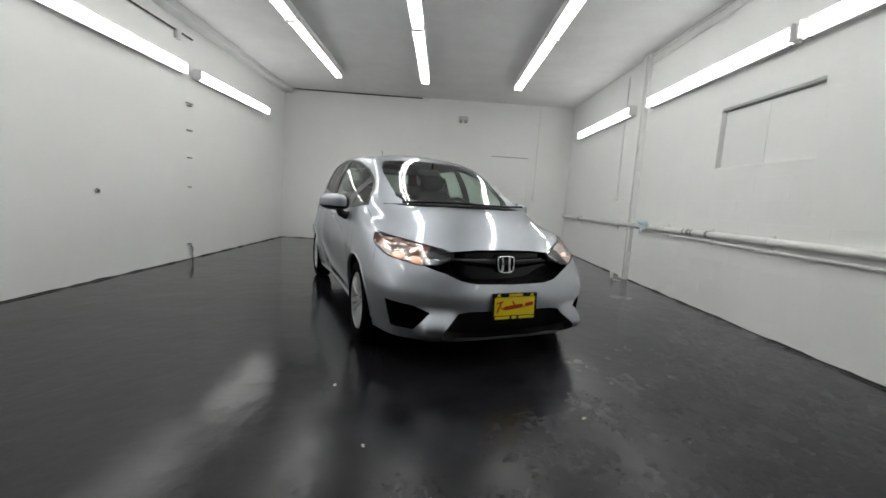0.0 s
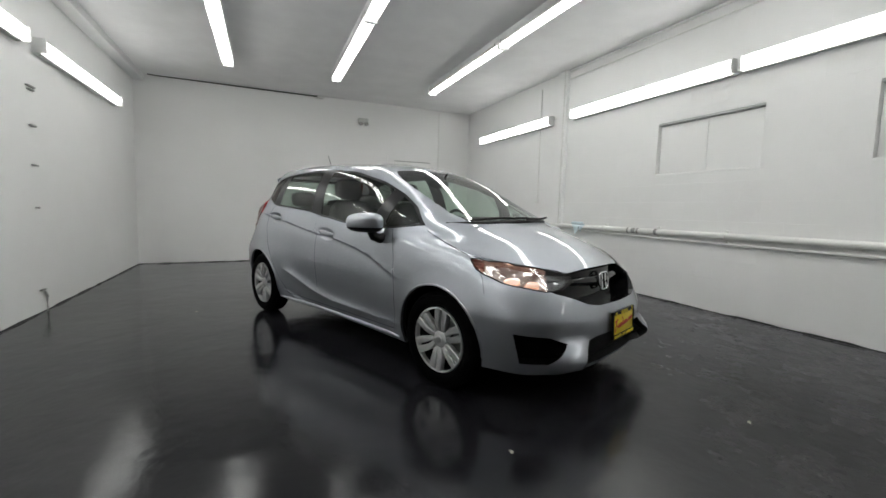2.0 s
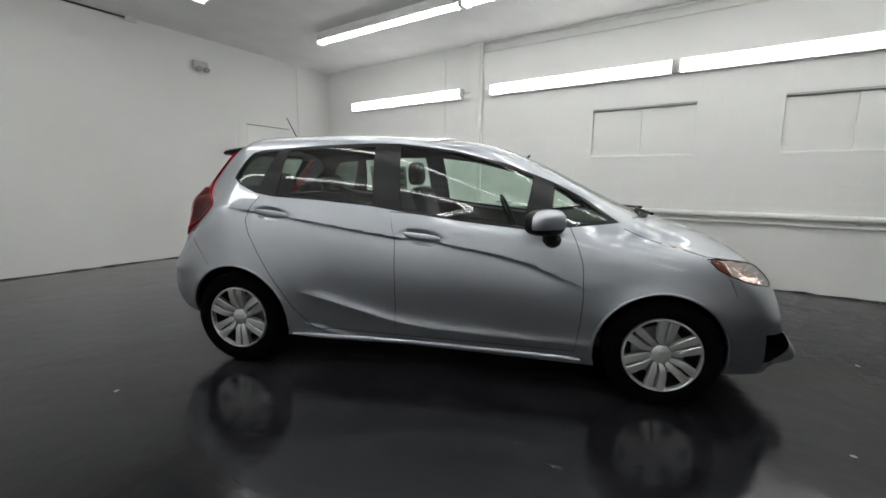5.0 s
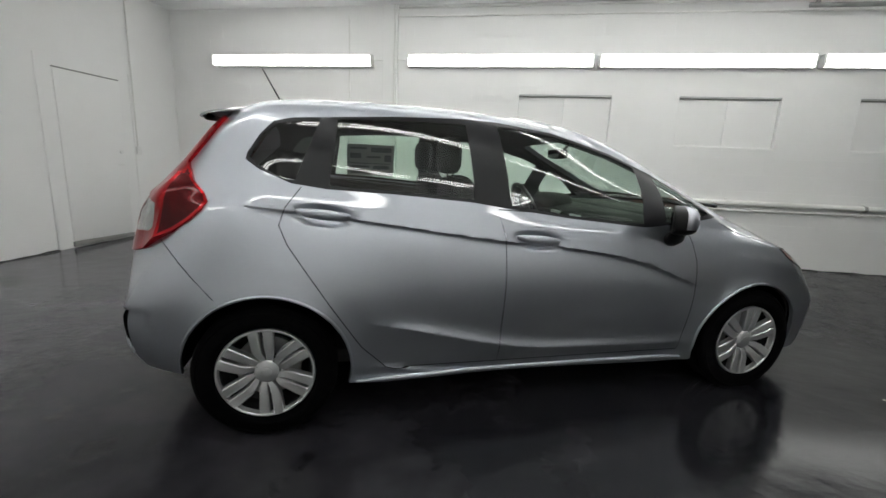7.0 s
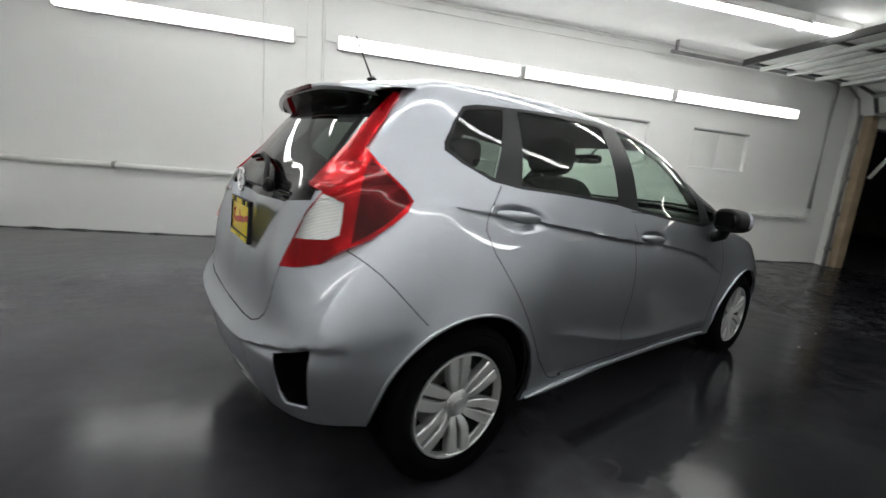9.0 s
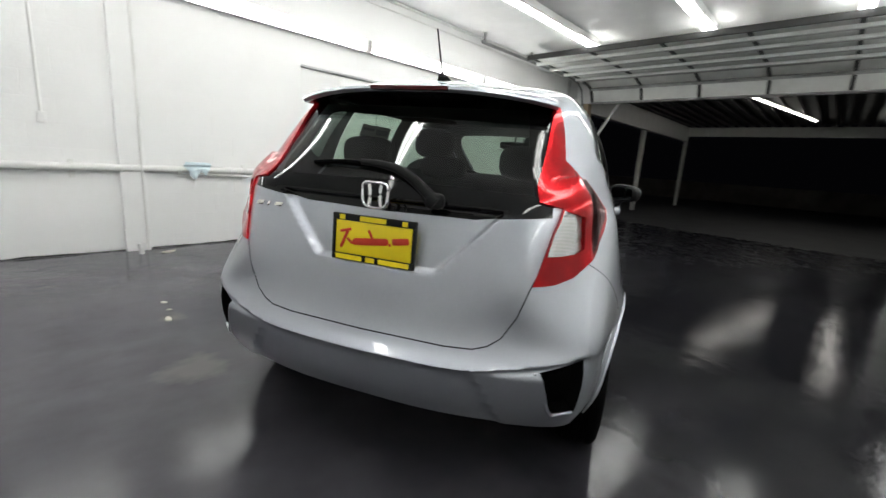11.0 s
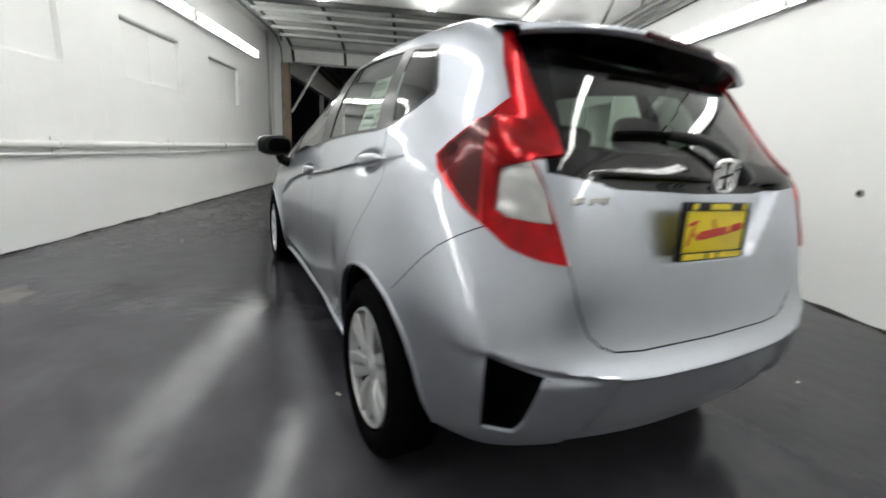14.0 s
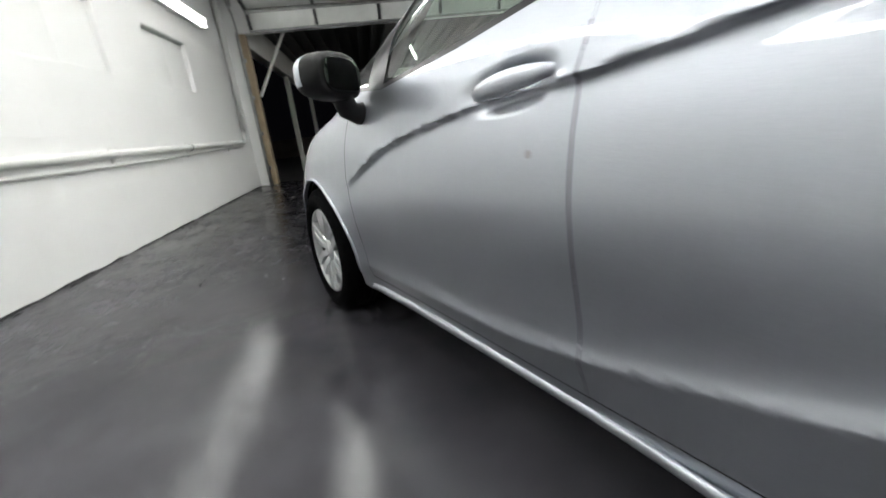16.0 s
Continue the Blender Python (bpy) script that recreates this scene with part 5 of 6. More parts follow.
def on_skin(zone, s, w):
    """The place and outward normal of the left skin where a zone's projection shows (s, w)."""
    axis, where = ZONES[zone]
    if zone not in SHOWN:
        SHOWN[zone] = np.array([i for i, p in enumerate(PLACES) if where(p, NORMALS[i])])
    near = SPOTS[SHOWN[zone]]
    best = SHOWN[zone][np.argmin((near @ np.array(axis) - s) ** 2 + (near[:, 2] - w) ** 2)]
    return PLACES[best], NORMALS[best]


# ---- wheels ----
def build_wheel(at, side, turn):
    """A steel wheel with a silver cover of six pairs of spokes; local y points outwards."""
    x, y, z = at
    m = Matrix.Translation(at) @ Matrix.Diagonal((1, side, 1, 1)) @ pose(0, 0, 0, 0, turn, 0)
    R = 0.295
    wheel = part("wheel", lathe(bmesh.new(), [(0.0, -0.03), (0.12, -0.03), (0.17, 0.0), (0.185, 0.045), (0.205, 0.05), (0.205, -0.09)]), M["black"], car)
    wheel.matrix_local = m
    tread = [(0.200, -0.085), (0.232, -0.093), (0.265, -0.090), (0.285, -0.075), (R, -0.06)]
    for k in range(-2, 3):
        c = k * 0.026
        tread += [(R, c - 0.009), (R, c + 0.006), (R - 0.008, c + 0.008), (R - 0.008, c + 0.014)] if k < 2 else [(R, c - 0.009)]
    tread += [(R, 0.06), (0.285, 0.075), (0.272, 0.085), (0.268, 0.083), (0.255, 0.089), (0.232, 0.093), (0.222, 0.090), (0.208, 0.082), (0.200, 0.060)]
    part("tyre", lathe(bmesh.new(), tread, 64), M["rubber"], wheel)
    part("cover_rim", lathe(bmesh.new(), [(0.190, 0.045), (0.199, 0.060), (0.201, 0.074), (0.198, 0.081), (0.192, 0.082), (0.188, 0.078), (0.186, 0.060)], 64), M["silver"], wheel)
    hub = part("hub", lathe(bmesh.new(), [(0.0, 0.070), (0.026, 0.070), (0.032, 0.067), (0.042, 0.066), (0.050, 0.060), (0.053, 0.05), (0.053, 0.03)], 36), M["silver"], wheel)
    part("badge", lathe(bmesh.new(), [(0.0, 0.074), (0.012, 0.0745), (0.020, 0.0735), (0.025, 0.072), (0.028, 0.066)], 24), M["silver"], hub)
    proto = None
    for k in range(6):
        for j, off in ((0, -0.0215), (1, 0.0215)):
            name = "spoke"
            if proto is None or j not in proto:
                bm = bmesh.new()
                rows = []
                for r, mid, wd, yy in ((0.048, 0.0105, 0.0115, 0.060), (0.066, 0.0180, 0.0165, 0.068), (0.085, 0.0222, 0.0172, 0.074), (0.105, 0.0246, 0.0188, 0.0775), (0.15, 0.0276, 0.0210, 0.080), (0.192, 0.0288, 0.0222, 0.0805)):
                    c = math.copysign(mid, off) + 0.16 * max(0.0, 0.10 - r) - 0.004
                    rows.append([bm.verts.new((c + q * wd, yy - (0.004 if off > 0 else 0.0) * min(1.0, r / 0.1) - (0.004 if abs(q) == 1 else 0) - drop, r)) for q, drop in ((-1, 0.03), (-1, 0), (-0.80, 0), (0.80, 0), (1, 0), (1, 0.03))])
                for a, b in zip(rows, rows[1:]):
                    for q in range(5):
                        bm.faces.new((a[q], b[q], b[q + 1], a[q + 1]))
                bmesh.ops.recalc_face_normals(bm, faces=bm.faces)
                ob = part(name, bm, M["silver"], wheel, smooth=30)
                proto = proto or {}
                proto[j] = ob.data
            else:
                ob = new(name, proto[j])
                ob.parent = wheel
            ob.matrix_local = pose(0, 0, 0, 0, 60 * k, 0)
    part("brake_disc", lathe(bmesh.new(), [(0.06, 0.0), (0.135, 0.0), (0.135, -0.02)], 40), M["steel"], wheel)
    return wheel


for u in (0.0, 2.53):
    for side in (1, -1):
        build_wheel((u or 0.012, 0.762 if side > 0 else -0.742, 0.293), side, 8 if u else -4)

# arch liners and the floor pan
for name, cu, r in ARCHES:
    a = np.linspace(-0.22, math.pi + (0.22 if name == "front" else 0.02), 30)
    lip = [on_skin("side", cu + 1.02 * r * math.cos(q), max(0.22, 0.295 + 1.02 * r * math.sin(q)))[0].y for q in a]
    for side in (1, -1):
        bm = bmesh.new()
        rows = []
        for y, k in ((0.014, 1.005), (0.03, 1.03), (0.33, 1.03), (0.36, 0.02)):
            rows.append([bm.verts.new((cu + k * r * math.cos(q), (e - y) * side, 0.295 + k * r * math.sin(q))) for q, e in zip(a, lip)])
        for r0, r1 in zip(rows, rows[1:]):
            for i in range(len(a) - 1):
                bm.faces.new((r0[i], r0[i + 1], r1[i + 1], r1[i]))
        part("arch_liner", bm, M["rough_black"], car)
        rim = [(cu + 1.004 * r * math.cos(q), (e + 0.001) * side, 0.295 + 1.004 * r * math.sin(q)) for q, e in zip(a, lip) if 0.295 + r * math.sin(q) > 0.23]
        part("arch_lip", sweep(bmesh.new(), rim, lambda k: (0.007, 0.006), 8), P, car, smooth=60)
for side in (1, -1):
    run = []
    for u in np.linspace(0.385, 2.125, 30):
        run.append((u, side * (on_skin("side", u, 0.225)[0].y + 0.001), 0.212 + 0.004 * math.sin(math.pi * (u - 0.385) / 1.74)))
    run = [tuple(p) for p in spline(run[::5] + [run[-1]], 40)]
    part("sill", sweep(bmesh.new(), run, lambda k: (0.014 * min(1.0, 0.3 + 10 * k, 0.3 + 10 * (1 - k)), 0.010), 12), P, car, smooth=60)
part("floor_pan", box(bmesh.new(), (0.30, -0.70, 0.19), (3.0, 0.70, 0.245), 0.02), M["rough_black"], car)
part("boot_tray", box(bmesh.new(), (-0.50, -0.55, 0.325), (0.30, 0.55, 0.37), 0.02), M["rough_black"], car)

# ---- the cabin ----
part("cabin_floor", box(bmesh.new(), (-0.30, -0.70, 0.26), (2.30, 0.70, 0.33), 0.01), M["lining"], car)
part("boot_floor", box(bmesh.new(), (-0.50, -0.50, 0.60), (0.12, 0.50, 0.66), 0.01), M["lining"], car)
for side in (1, -1):
    seat = part("front_seat", blob(blob(bmesh.new(), (1.28, side * 0.36, 0.56), (0.54, 0.50, 0.22), 4), (0.98, side * 0.36, 0.83), (0.17, 0.47, 0.62), 4, m=pose(0, 0, 0, 0, -14, 0)), M["seat"], car, smooth=60)
    part("headrest", blob(bmesh.new(), (0.875, side * 0.36, 1.235), (0.11, 0.27, 0.19), 3.2), M["seat"], seat, smooth=60)
    for dy in (-0.06, 0.06):
        part("headrest_post", rod(bmesh.new(), (0.90, side * 0.36 + dy, 1.08), (0.88, side * 0.36 + dy, 1.18), 0.006, 10), M["chrome"], seat)
bench = part("rear_seat", blob(blob(bmesh.new(), (0.50, 0, 0.60), (0.50, 1.22, 0.20), 5), (0.20, 0, 0.80), (0.16, 1.22, 0.58), 5, m=pose(0, 0, 0, 0, -20, 0)), M["seat"], car, smooth=60)
for y in (-0.40, 0.40):
    part("headrest", blob(bmesh.new(), (0.085, y, 1.145), (0.11, 0.26, 0.15), 3.2), M["seat"], bench, smooth=60)
part("headrest", blob(bmesh.new(), (0.09, 0, 1.10), (0.10, 0.22, 0.10), 3.2), M["seat"], bench, smooth=60)
dash = part("dashboard", blob(blob(bmesh.new(), (2.10, 0, 0.80), (0.62, 1.36, 0.30), 5, 20), (2.30, 0, 0.93), (0.50, 1.20, 0.08), 4, 20), M["lining"], car, smooth=60)
for y in (-0.58, -0.12, 0.14, 0.60):
    bm = box(bmesh.new(), (1.795, y - 0.07, 0.845), (1.81, y + 0.07, 0.905), 0.006)
    part("air_vent", bm, M["silver"], dash)
part("instrument_hood", blob(bmesh.new(), (1.88, 0.36, 0.955), (0.20, 0.40, 0.12), 3), M["lining"], dash, smooth=60)
bm = bmesh.new()
ring = [(0.182 * math.cos(a), 0.182 * math.sin(a)) for a in np.linspace(0, 2 * math.pi, 41)]
tilt = pose(1.66, 0.36, 0.90, 0, 65, 0)
sweep(bm, [tilt @ Vector((x, y, 0)) for x, y in ring], lambda k: (0.014, 0.014), 10)
wheel = part("steering_wheel", bm, M["black"], car, smooth=60)
bm = bmesh.new()
blob(bm, tilt @ Vector((0, 0, 0.01)), (0.14, 0.15, 0.05), 3, 10, tilt)
for a in (0, 180, 90):
    c = tilt @ Vector((0.12 * math.cos(radians(a + 90)) * -1, 0.12 * math.sin(radians(a + 90)), 0))
    blob(bm, c, (0.03, 0.16, 0.02) if a != 90 else (0.16, 0.03, 0.02), 3, 8, tilt @ pose(0, 0, 0, 0, 0, 90 if a != 90 else 90))
part("steering_hub", bm, M["black"], wheel, smooth=60)
mir = part("inner_mirror", blob(bmesh.new(), (1.70, 0, 1.285), (0.035, 0.23, 0.065), 3.5), M["black"], car, smooth=60)
part("mirror_glass", box(bmesh.new(), (1.678, -0.10, 1.26), (1.682, 0.10, 1.312), 0.002), M["mirror"], mir)
part("mirror_stem", rod(bmesh.new(), (1.715, 0, 1.30), (1.80, 0, 1.365), 0.008, 10), M["black"], mir)
# the price sheet behind the left rear window
sheet = part("window_sticker", box(bmesh.new(), (0.36, 0.676, 1.085), (0.70, 0.678, 1.325), 0.0, m=pose(0, 0, 0)), M["paper"], car, "printed price sheet inside the rear window")
sheet.matrix_local = Matrix.Translation((0, 0.006, 0)) @ Matrix.Translation((0, 0.70, 1.08)) @ pose(0, 0, 0, 20, 0, 0) @ Matrix.Translation((0, -0.70, -1.08))
for k, (x0, x1, z0, z1) in enumerate(((.38, .50, 1.29, 1.305), (.53, .68, 1.27, 1.305), (.38, .46, 1.22, 1.26), (.50, .60, 1.225, 1.24), (.63, .68, 1.20, 1.25), (.38, .68, 1.18, 1.185), (.39, .52, 1.15, 1.165), (.55, .67, 1.14, 1.165), (.39, .67, 1.105, 1.12))):
    part("print_bar", box(bmesh.new(), (x0, 0.674, z0), (x1, 0.680, z1)), M["ink"], sheet)

# ---- outside fittings ----
for side in (1, -1):
    # door mirror, its housing swept back towards its outer end
    seat_at = pose(1.895, side * 0.90, 0.978, 0, 0, side * 40)
    bm = blob(bmesh.new(), (0, 0, 0), (0.15, 0.255, 0.135), 2.8, 18)
    for v in bm.verts:
        if v.co.x < -0.035:
            v.co.x = -0.035 + (v.co.x + 0.035) * 0.15
        v.co.z *= 1 - 0.5 * side * v.co.y
    for f in bm.faces:
        c = f.calc_center_median()
        f.material_index = 1 if c.z < -0.030 or c.x < 0.012 else 0
    bmesh.ops.transform(bm, matrix=seat_at, verts=bm.verts)
    mir = part("door_mirror", bm, [P, M["black"]], car, smooth=60)
    g = blob(bmesh.new(), (-0.042, 0, 0), (0.010, 0.20, 0.10), 3.5, 12)
    bmesh.ops.transform(g, matrix=seat_at, verts=g.verts)
    part("mirror_glass", g, M["mirror"], mir)
    bm = bmesh.new()
    sweep(bm, [(1.95, side * 0.775, 0.875), (1.94, side * 0.81, 0.868), (1.925, side * 0.85, 0.885), (1.92, side * 0.87, 0.93)], lambda k: (0.035 - 0.004 * k, 0.045 - 0.008 * k), 14)
    part("mirror_foot", bm, M["black"], mir, smooth=60)
    # door handles
    for cu, cw in ((1.222, 0.860), (0.255, 0.962)):
        p, n = on_skin("side", cu, cw)
        out = Vector((0, side, 0))
        path = []
        for k in np.linspace(0, 1, 13):
            bow = math.sin(math.pi * k) ** 0.5
            path.append(Vector((cu - 0.115 + 0.23 * k, side * (p.y + 0.004 + 0.030 * bow), cw + 0.006 - 0.10 * (k - 0.5) * 0.23)))
        bm = sweep(bmesh.new(), path, lambda k: (0.007 + 0.015 * math.sin(math.pi * k) ** 0.6, 0.005 + 0.007 * math.sin(math.pi * k) ** 0.5), 12)
        part("door_handle", bm, P, car, smooth=60)
    if side > 0:
        p, n = on_skin("side", 1.165, 0.737)
        part("key_lock", rod(bmesh.new(), p - n * 0.006, p + n * 0.001, 0.008, 20), M["grey_metal"], car)
    ring = [tuple(q) for q in HEADLIGHT + HEADLIGHT[:1]]
    line = []
    for (s0, w0), (s1, w1) in zip(ring, ring[1:]):
        for k in np.arange(0, 1, 0.34):
            p, n = on_skin("head", s0 + (s1 - s0) * k, w0 + (w1 - w0) * k)
            line.append(Vector((p.x - n.x * 0.001, (p.y - n.y * 0.001) * side, p.z)))
    line = [p for k, p in enumerate(line) if k == 0 or (p - line[k - 1]).length > 0.008]
    part("lamp_surround", sweep(bmesh.new(), line + line[:1], lambda k: (0.0045, 0.0045), 6), M["black"], car, smooth=60)
    # painted lip along the foot and the inner edge of the rear corner's recess
    turns = []
    for q, w in ((.015, .523), (.085, .392), (.11, .372), (.215, .378)):
        p, n = on_skin("tail", q, w)
        turns.append((p.x + n.x * 0.001, (p.y + n.y * 0.001) * side, p.z))
    lip_run = [tuple(Vector(p).lerp(Vector(r), k)) for p, r in zip(turns, turns[1:]) for k in (0.06, 0.35, 0.65, 0.94)]
    part("recess_lip", sweep(bmesh.new(), lip_run, lambda k: (0.007, 0.006), 10), P, car, smooth=60)
    # bulbs in the headlight's bowls
    for s, w, size, mat, nm in ((2.29, .720, 0.060, M["bulb"], "bulb"), (2.46, .693, 0.050, M["bulb"], "main_beam"), (2.63, .690, 0.05, M["chrome"], "indicator")):
        p, n = on_skin("head", s, w)
        q = p - n * 0.04
        part(nm, blob(bmesh.new(), (q.x, q.y * side, q.z), (size * 1.5, size * 0.6, size * 0.62), 2.2, 10, pose(0, 0, 0, 0, 0, -side * 45)), mat, car, smooth=60)

# roof spoiler with its brake light
bm, bm2 = bmesh.new(), bmesh.new()
top, low = [], []
for y in np.linspace(-0.53, 0.53, 41):
    k = abs(y) / 0.53
    tail_u, tail_w = -0.330 + 0.085 * k ** 3, 1.392 - 0.040 * k ** 2.5
    root = [(-0.02, 1.452 - 0.062 * k ** 2.2), (-0.12, 1.440 - 0.060 * k ** 2.2), (-0.24, 1.418 - 0.055 * k ** 2.2)]
    line = [(max(u, tail_u + 0.02), w) for u, w in root] + [(tail_u, tail_w), (tail_u - 0.004, tail_w - 0.010), (tail_u + 0.012, tail_w - 0.020)]
    top.append([bm.verts.new((u, y, w)) for u, w in line])
    low.append([bm2.verts.new((u, y * 0.985, w)) for u, w in ((tail_u + 0.012, tail_w - 0.019), (-0.25 + 0.05 * k ** 3, tail_w - 0.022), (-0.20 + 0.03 * k, 1.335), (-0.14, 1.34))])
for b, rows in ((bm, top), (bm2, low)):
    for r0, r1 in zip(rows, rows[1:]):
        for i in range(len(r0) - 1):
            b.faces.new((r0[i], r1[i], r1[i + 1], r0[i + 1]))
    bmesh.ops.recalc_face_normals(b, faces=b.faces)
spoiler = part("roof_spoiler", bm, P, car, smooth=50)
part("spoiler_underside", bm2, M["gloss_black"], spoiler, smooth=50)
part("brake_light", box(bmesh.new(), (-0.341, -0.155, 1.374), (-0.32, 0.155, 1.390), 0.004), M["brake_red"], spoiler)
# aerial
aer = part("aerial", rod(bmesh.new(), (0.0, 0, 1.488), (-0.088, 0, 1.65), 0.0045, 10, 0.003), M["black"], car)
part("aerial_base", blob(bmesh.new(), (0.0, 0, 1.486), (0.05, 0.032, 0.018), 2.5, 10), M["black"], aer, smooth=60)
# rear wiper: a broad arm from its pivot up and across, then the blade
def off_glass(y, w, gap):
    return (on_skin("rear", abs(y), w)[0].x - gap, y, w)


arm = [off_glass(y, w, g) for y, w, g in ((-.205, .992, .024), (-.165, 1.024, .030), (-.10, 1.066, .032), (-.03, 1.094, .030), (.05, 1.106, .028), (.12, 1.108, .024))]
wip = part("rear_wiper", sweep(bmesh.new(), [tuple(p) for p in spline(arm, 20)], lambda k: (0.024 - 0.013 * k, 0.012 - 0.004 * k), 10), M["black"], car, smooth=60)
blade = [off_glass(y, w, 0.016) for y, w in ((.0, 1.094), (.12, 1.102), (.22, 1.101), (.33, 1.092))]
part("wiper_blade", sweep(bmesh.new(), [tuple(p) for p in spline(blade, 16)], lambda k: (0.012 - 0.004 * k, 0.008), 8), M["rubber"], wip)
part("wiper_pivot", blob(bmesh.new(), off_glass(-.195, 1.0, .020), (0.035, 0.07, 0.055), 3, 10), M["black"], wip, smooth=60)
# front wipers at the foot of the windscreen
for pts in (((2.50, -0.50, 1.012), (2.49, -0.20, 1.022), (2.545, 0.08, 1.022)), ((2.57, 0.05, 1.02), (2.50, 0.35, 1.015), (2.40, 0.60, 1.02))):
    part("windscreen_wiper", sweep(bmesh.new(), arc(list(pts), 5), lambda k: (0.009, 0.011), 8), M["black"], car, smooth=60)
part("cowl", sweep(bmesh.new(), [tuple(p) for p in spline([(2.36, -0.60, 0.985), (2.49, -0.34, 0.992), (2.525, 0, 0.998), (2.49, 0.34, 0.992), (2.36, 0.60, 0.985)], 24)], lambda k: (0.012, 0.03), 8), M["black"], car, smooth=60)


def emblem(at, m, size, parent):
    """A chrome maker's badge: a rounded frame round two plain upright bars."""
    bm = bmesh.new()
    loop = [Vector((0, math.copysign(abs(math.cos(a)) ** 0.5, math.cos(a)) * size * 0.56 * (1 + 0.12 * math.sin(a)), math.copysign(abs(math.sin(a)) ** 0.5, math.sin(a)) * size * 0.5)) for a in np.linspace(0, 2 * math.pi, 41)]
    sweep(bm, [m @ v + Vector(at) for v in loop], lambda k: (0.0055, 0.0055), 8)
    e = part("badge", bm, M["chrome"], parent, "chrome badge", smooth=60)
    for lean in (-1, 1):
        bar = bmesh.new()
        sweep(bar, [(0, lean * size * (0.27 - 0.10 * k * (1 - k) * 2), size * (k - 0.5) * 0.86) for k in np.linspace(0, 1, 9)], lambda k: (size * 0.085, 0.005), 10)
        bmesh.ops.transform(bar, matrix=Matrix.Translation(at) @ m.to_4x4(), verts=bar.verts)
        part("badge_bar", bar, M["chrome"], e, smooth=60)


emblem((-0.545, 0, 1.003), Matrix.Identity(3), 0.085, car)
part("grille_wing", sweep(bmesh.new(), [(3.152 - 0.40 * v * v, v, 0.652 + 0.05 * abs(v)) for v in np.linspace(-0.5, 0.5, 31)], lambda k: (0.036 - 0.024 * abs(2 * k - 1), 0.020), 14), M["gloss_black"], car, "gloss black bar across the grille", smooth=60)
emblem((3.178, 0, 0.652), pose(0, 0, 0, 0, -6, 0).to_3x3(), 0.105, car)
# model lettering on the tailgate, kept as slanted chrome bars
for y, wdt in ((0.516, 0.030), (0.474, 0.010), (0.432, 0.034)):
    x = on_skin("rear", y, 0.925)[0].x
    bm = box(bmesh.new(), (x - 0.005, y - wdt / 2, 0.916), (x + 0.002, y + wdt / 2, 0.934), 0.0015)
    for v in bm.verts:
        v.co.y -= 0.55 * (v.co.z - 0.925)
    part("lettering_bar", bm, M["chrome_soft"], car)


def plate(at, tilt, out):
    """A yellow dealer plate in a black frame; its writing is kept as bars."""
    base = part("number_plate", box(bmesh.new(), (-0.004, -0.150, -0.075), (0.004, 0.150, 0.075), 0.002), M["yellow"], car, "yellow dealer plate in a black frame")
    base.matrix_local = Matrix.Translation(at) @ pose(0, 0, 0, 0, tilt, 0 if out > 0 else 180)
    for lo, hi in (((-.007, -.160, .058), (.009, .160, .082)), ((-.007, -.160, -.082), (.009, .160, -.058)), ((-.007, -.160, -.059), (.009, -.147, .059)), ((-.007, .147, -.059), (.009, .160, .059))):
        part("plate_frame", box(bmesh.new(), lo, hi, 0.003), M["black"], base)
    for y0, z0, y1, z1, r in ((-.126, -.040, -.098, .026, .006), (-.130, .018, -.086, .030, .005), (-.100, -.004, -.078, -.022, .005), (-.078, -.014, .060, .002, .0125), (.074, .004, .136, .014, .0115), (.000, .004, -.018, .034, .005), (.062, -.008, .070, -.007, .005)):
        bm = sweep(bmesh.new(), [(0.0045, y0 + (y1 - y0) * k, z0 + (z1 - z0) * k) for k in (0, 0.06, 0.5, 0.94, 1)], lambda k: (r if 0 < k < 1 else r * 0.6, 0.0015), 8)
        part("script_bar", bm, M["redink"], base)
    for y, wdt, z in ((0, 0.10, 0.070), (-0.12, 0.02, 0.070), (0.12, 0.02, 0.070), (-0.090, 0.105, -0.070), (-0.005, 0.035, -0.070), (0.085, 0.115, -0.070)):
        part("letter_bar", box(bmesh.new(), (0.009, y - wdt / 2, z - 0.0085), (0.0105, y + wdt / 2, z + 0.0085)), M["yellow"], base)


plate((-0.545, 0, 0.848), -2, -1)
plate((3.312, 0, 0.415), -2, 1)


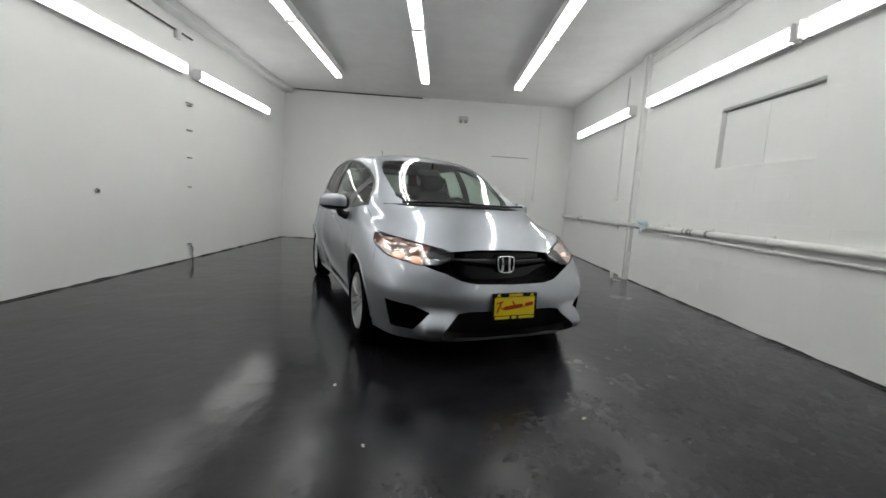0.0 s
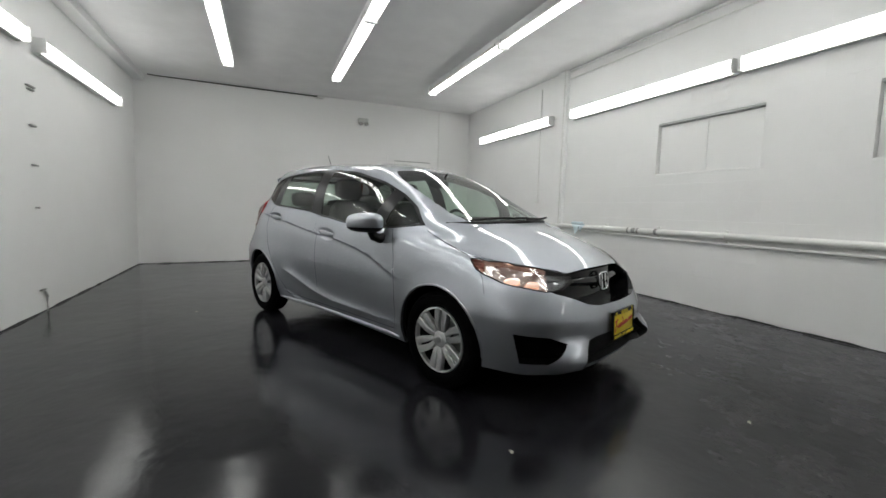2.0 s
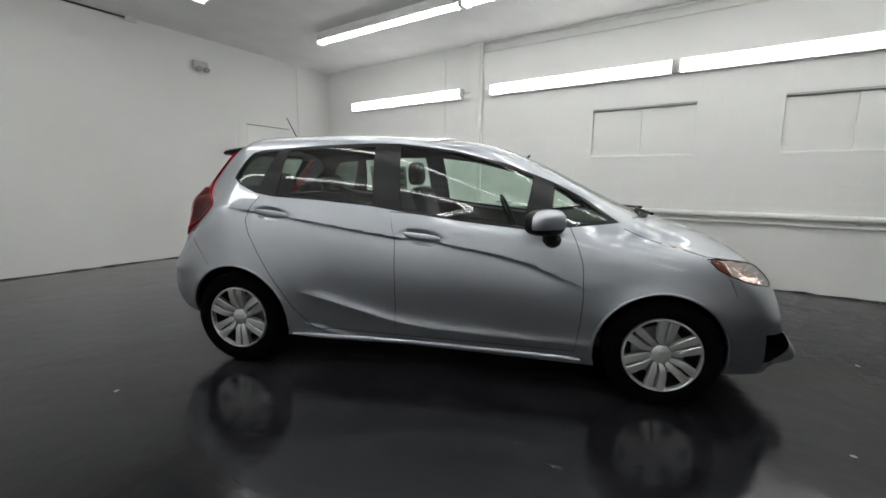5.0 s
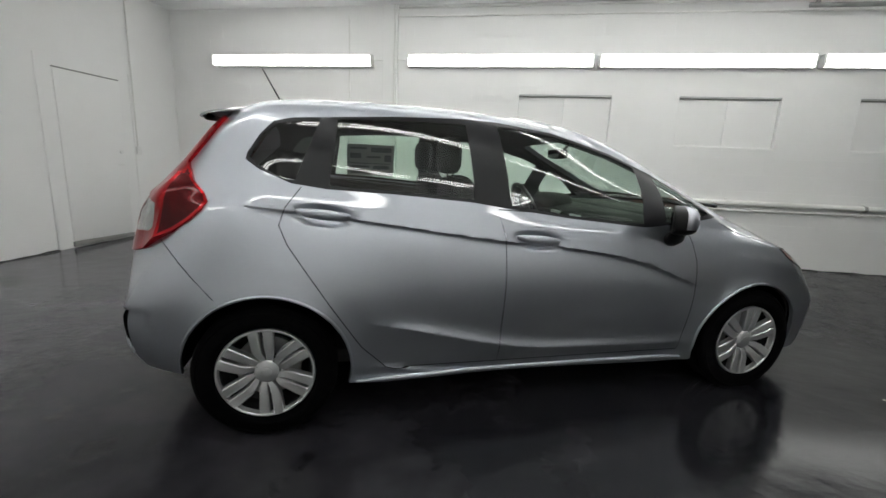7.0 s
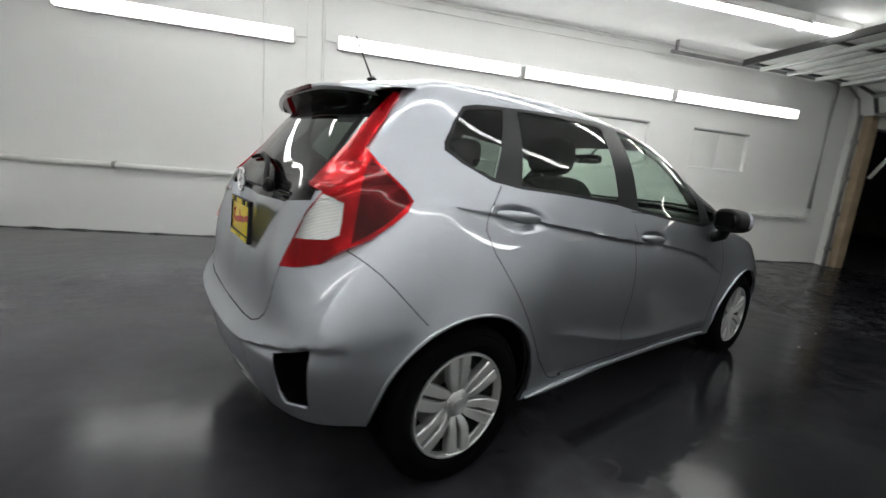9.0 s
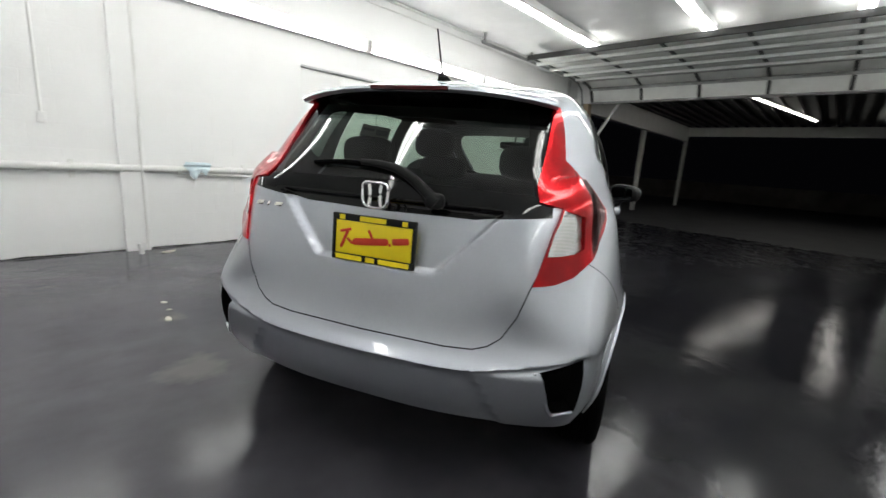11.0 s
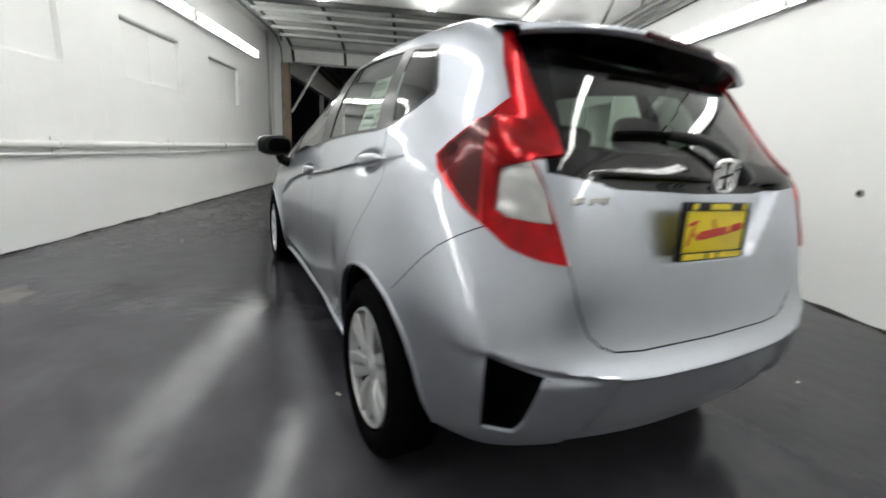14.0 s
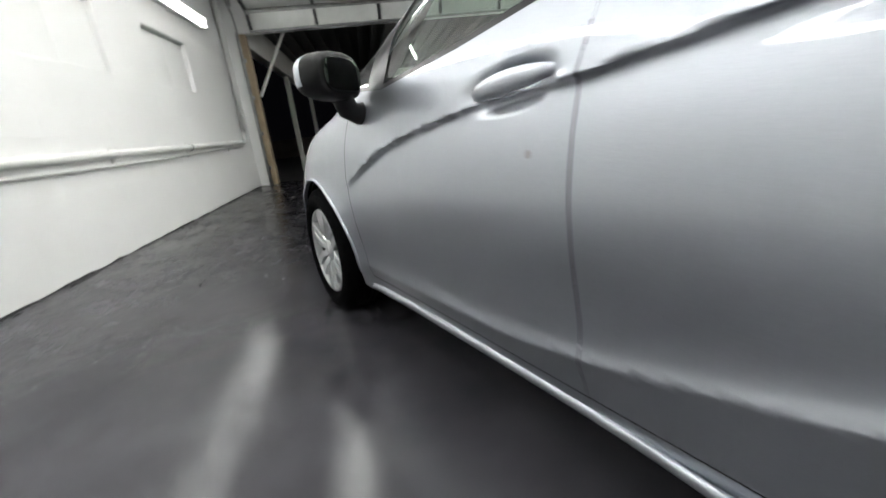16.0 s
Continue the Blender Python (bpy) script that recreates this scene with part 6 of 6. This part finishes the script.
# ---- litter and a rag ----
def scrap(x, y, size, turn, seed):
    """A thin torn scrap lying flat on the floor, a little curled."""
    rnd = random.Random(seed)
    bm = bmesh.new()
    rim = []
    for k in range(9):
        a, r = 2 * math.pi * k / 9, size * rnd.uniform(0.55, 1.0)
        rim.append((r * math.cos(a), 0.55 * r * math.sin(a), 0.002 + 0.12 * size * rnd.random()))
    low = [bm.verts.new((q[0], q[1], 0.0)) for q in rim]
    top = [bm.verts.new((q[0] * 0.96, q[1] * 0.96, q[2])) for q in rim]
    mid = bm.verts.new((0, 0, 0.004))
    bm.faces.new(low[::-1])
    for k in range(9):
        bm.faces.new((low[k], low[(k + 1) % 9], top[(k + 1) % 9], top[k]))
        bm.faces.new((top[k], top[(k + 1) % 9], mid))
    ob = mesh_object("paper_scrap", bm, M["scrap"])
    ob.matrix_basis = pose(x, y, floor_z(x, y), 0, 0, turn)
    tagged(ob, "small dirty torn scrap lying on the dark floor", "scrap", "scraps on the floor")


for k, (x, y, size) in enumerate(((1.165, 6.707, 0.045), (1.486, 6.653, 0.03), (1.33, 6.66, 0.018), (2.88, 6.265, 0.09), (0.457, 6.037, 0.018), (-1.827, 5.87, 0.016), (1.103, 2.36, 0.02), (-0.183, 2.594, 0.02), (0.072, 2.043, 0.016))):
    scrap(x, y, size, 37 * k, k)
bm = bmesh.new()
rows = []
for i in range(11):
    row = []
    for k in range(9):
        a, t = i / 10 - 0.5, k / 8
        fold = 0.012 * math.sin(9 * a + 3 * t) + 0.008 * math.sin(23 * a)
        over = math.pi * min(1.0, t / 0.4)
        row.append(bm.verts.new((3.03 - 0.045 * math.sin(over) * (1 if t < 0.4 else 1) - (0.030 if t >= 0.4 else 0) + fold * t, 5.93 + a * (0.20 + 0.05 * math.sin(5 * t)), 0.905 + 0.045 * math.cos(over * 0.5) - max(0, t - 0.4) * (0.14 + 0.06 * math.sin(7 * a)))))
    rows.append(row)
for r0, r1 in zip(rows, rows[1:]):
    for k in range(8):
        bm.faces.new((r0[k], r1[k], r1[k + 1], r0[k + 1]))
bmesh.ops.recalc_face_normals(bm, faces=bm.faces)
bmesh.ops.solidify(bm, geom=list(bm.faces), thickness=0.004)
tagged(mesh_object("cloth_rag", bm, M["rag"], None, 60), "pale blue cloth rag draped over the water pipe", "rag")


# ---- the blocks of the window wall ----
course_blocks()
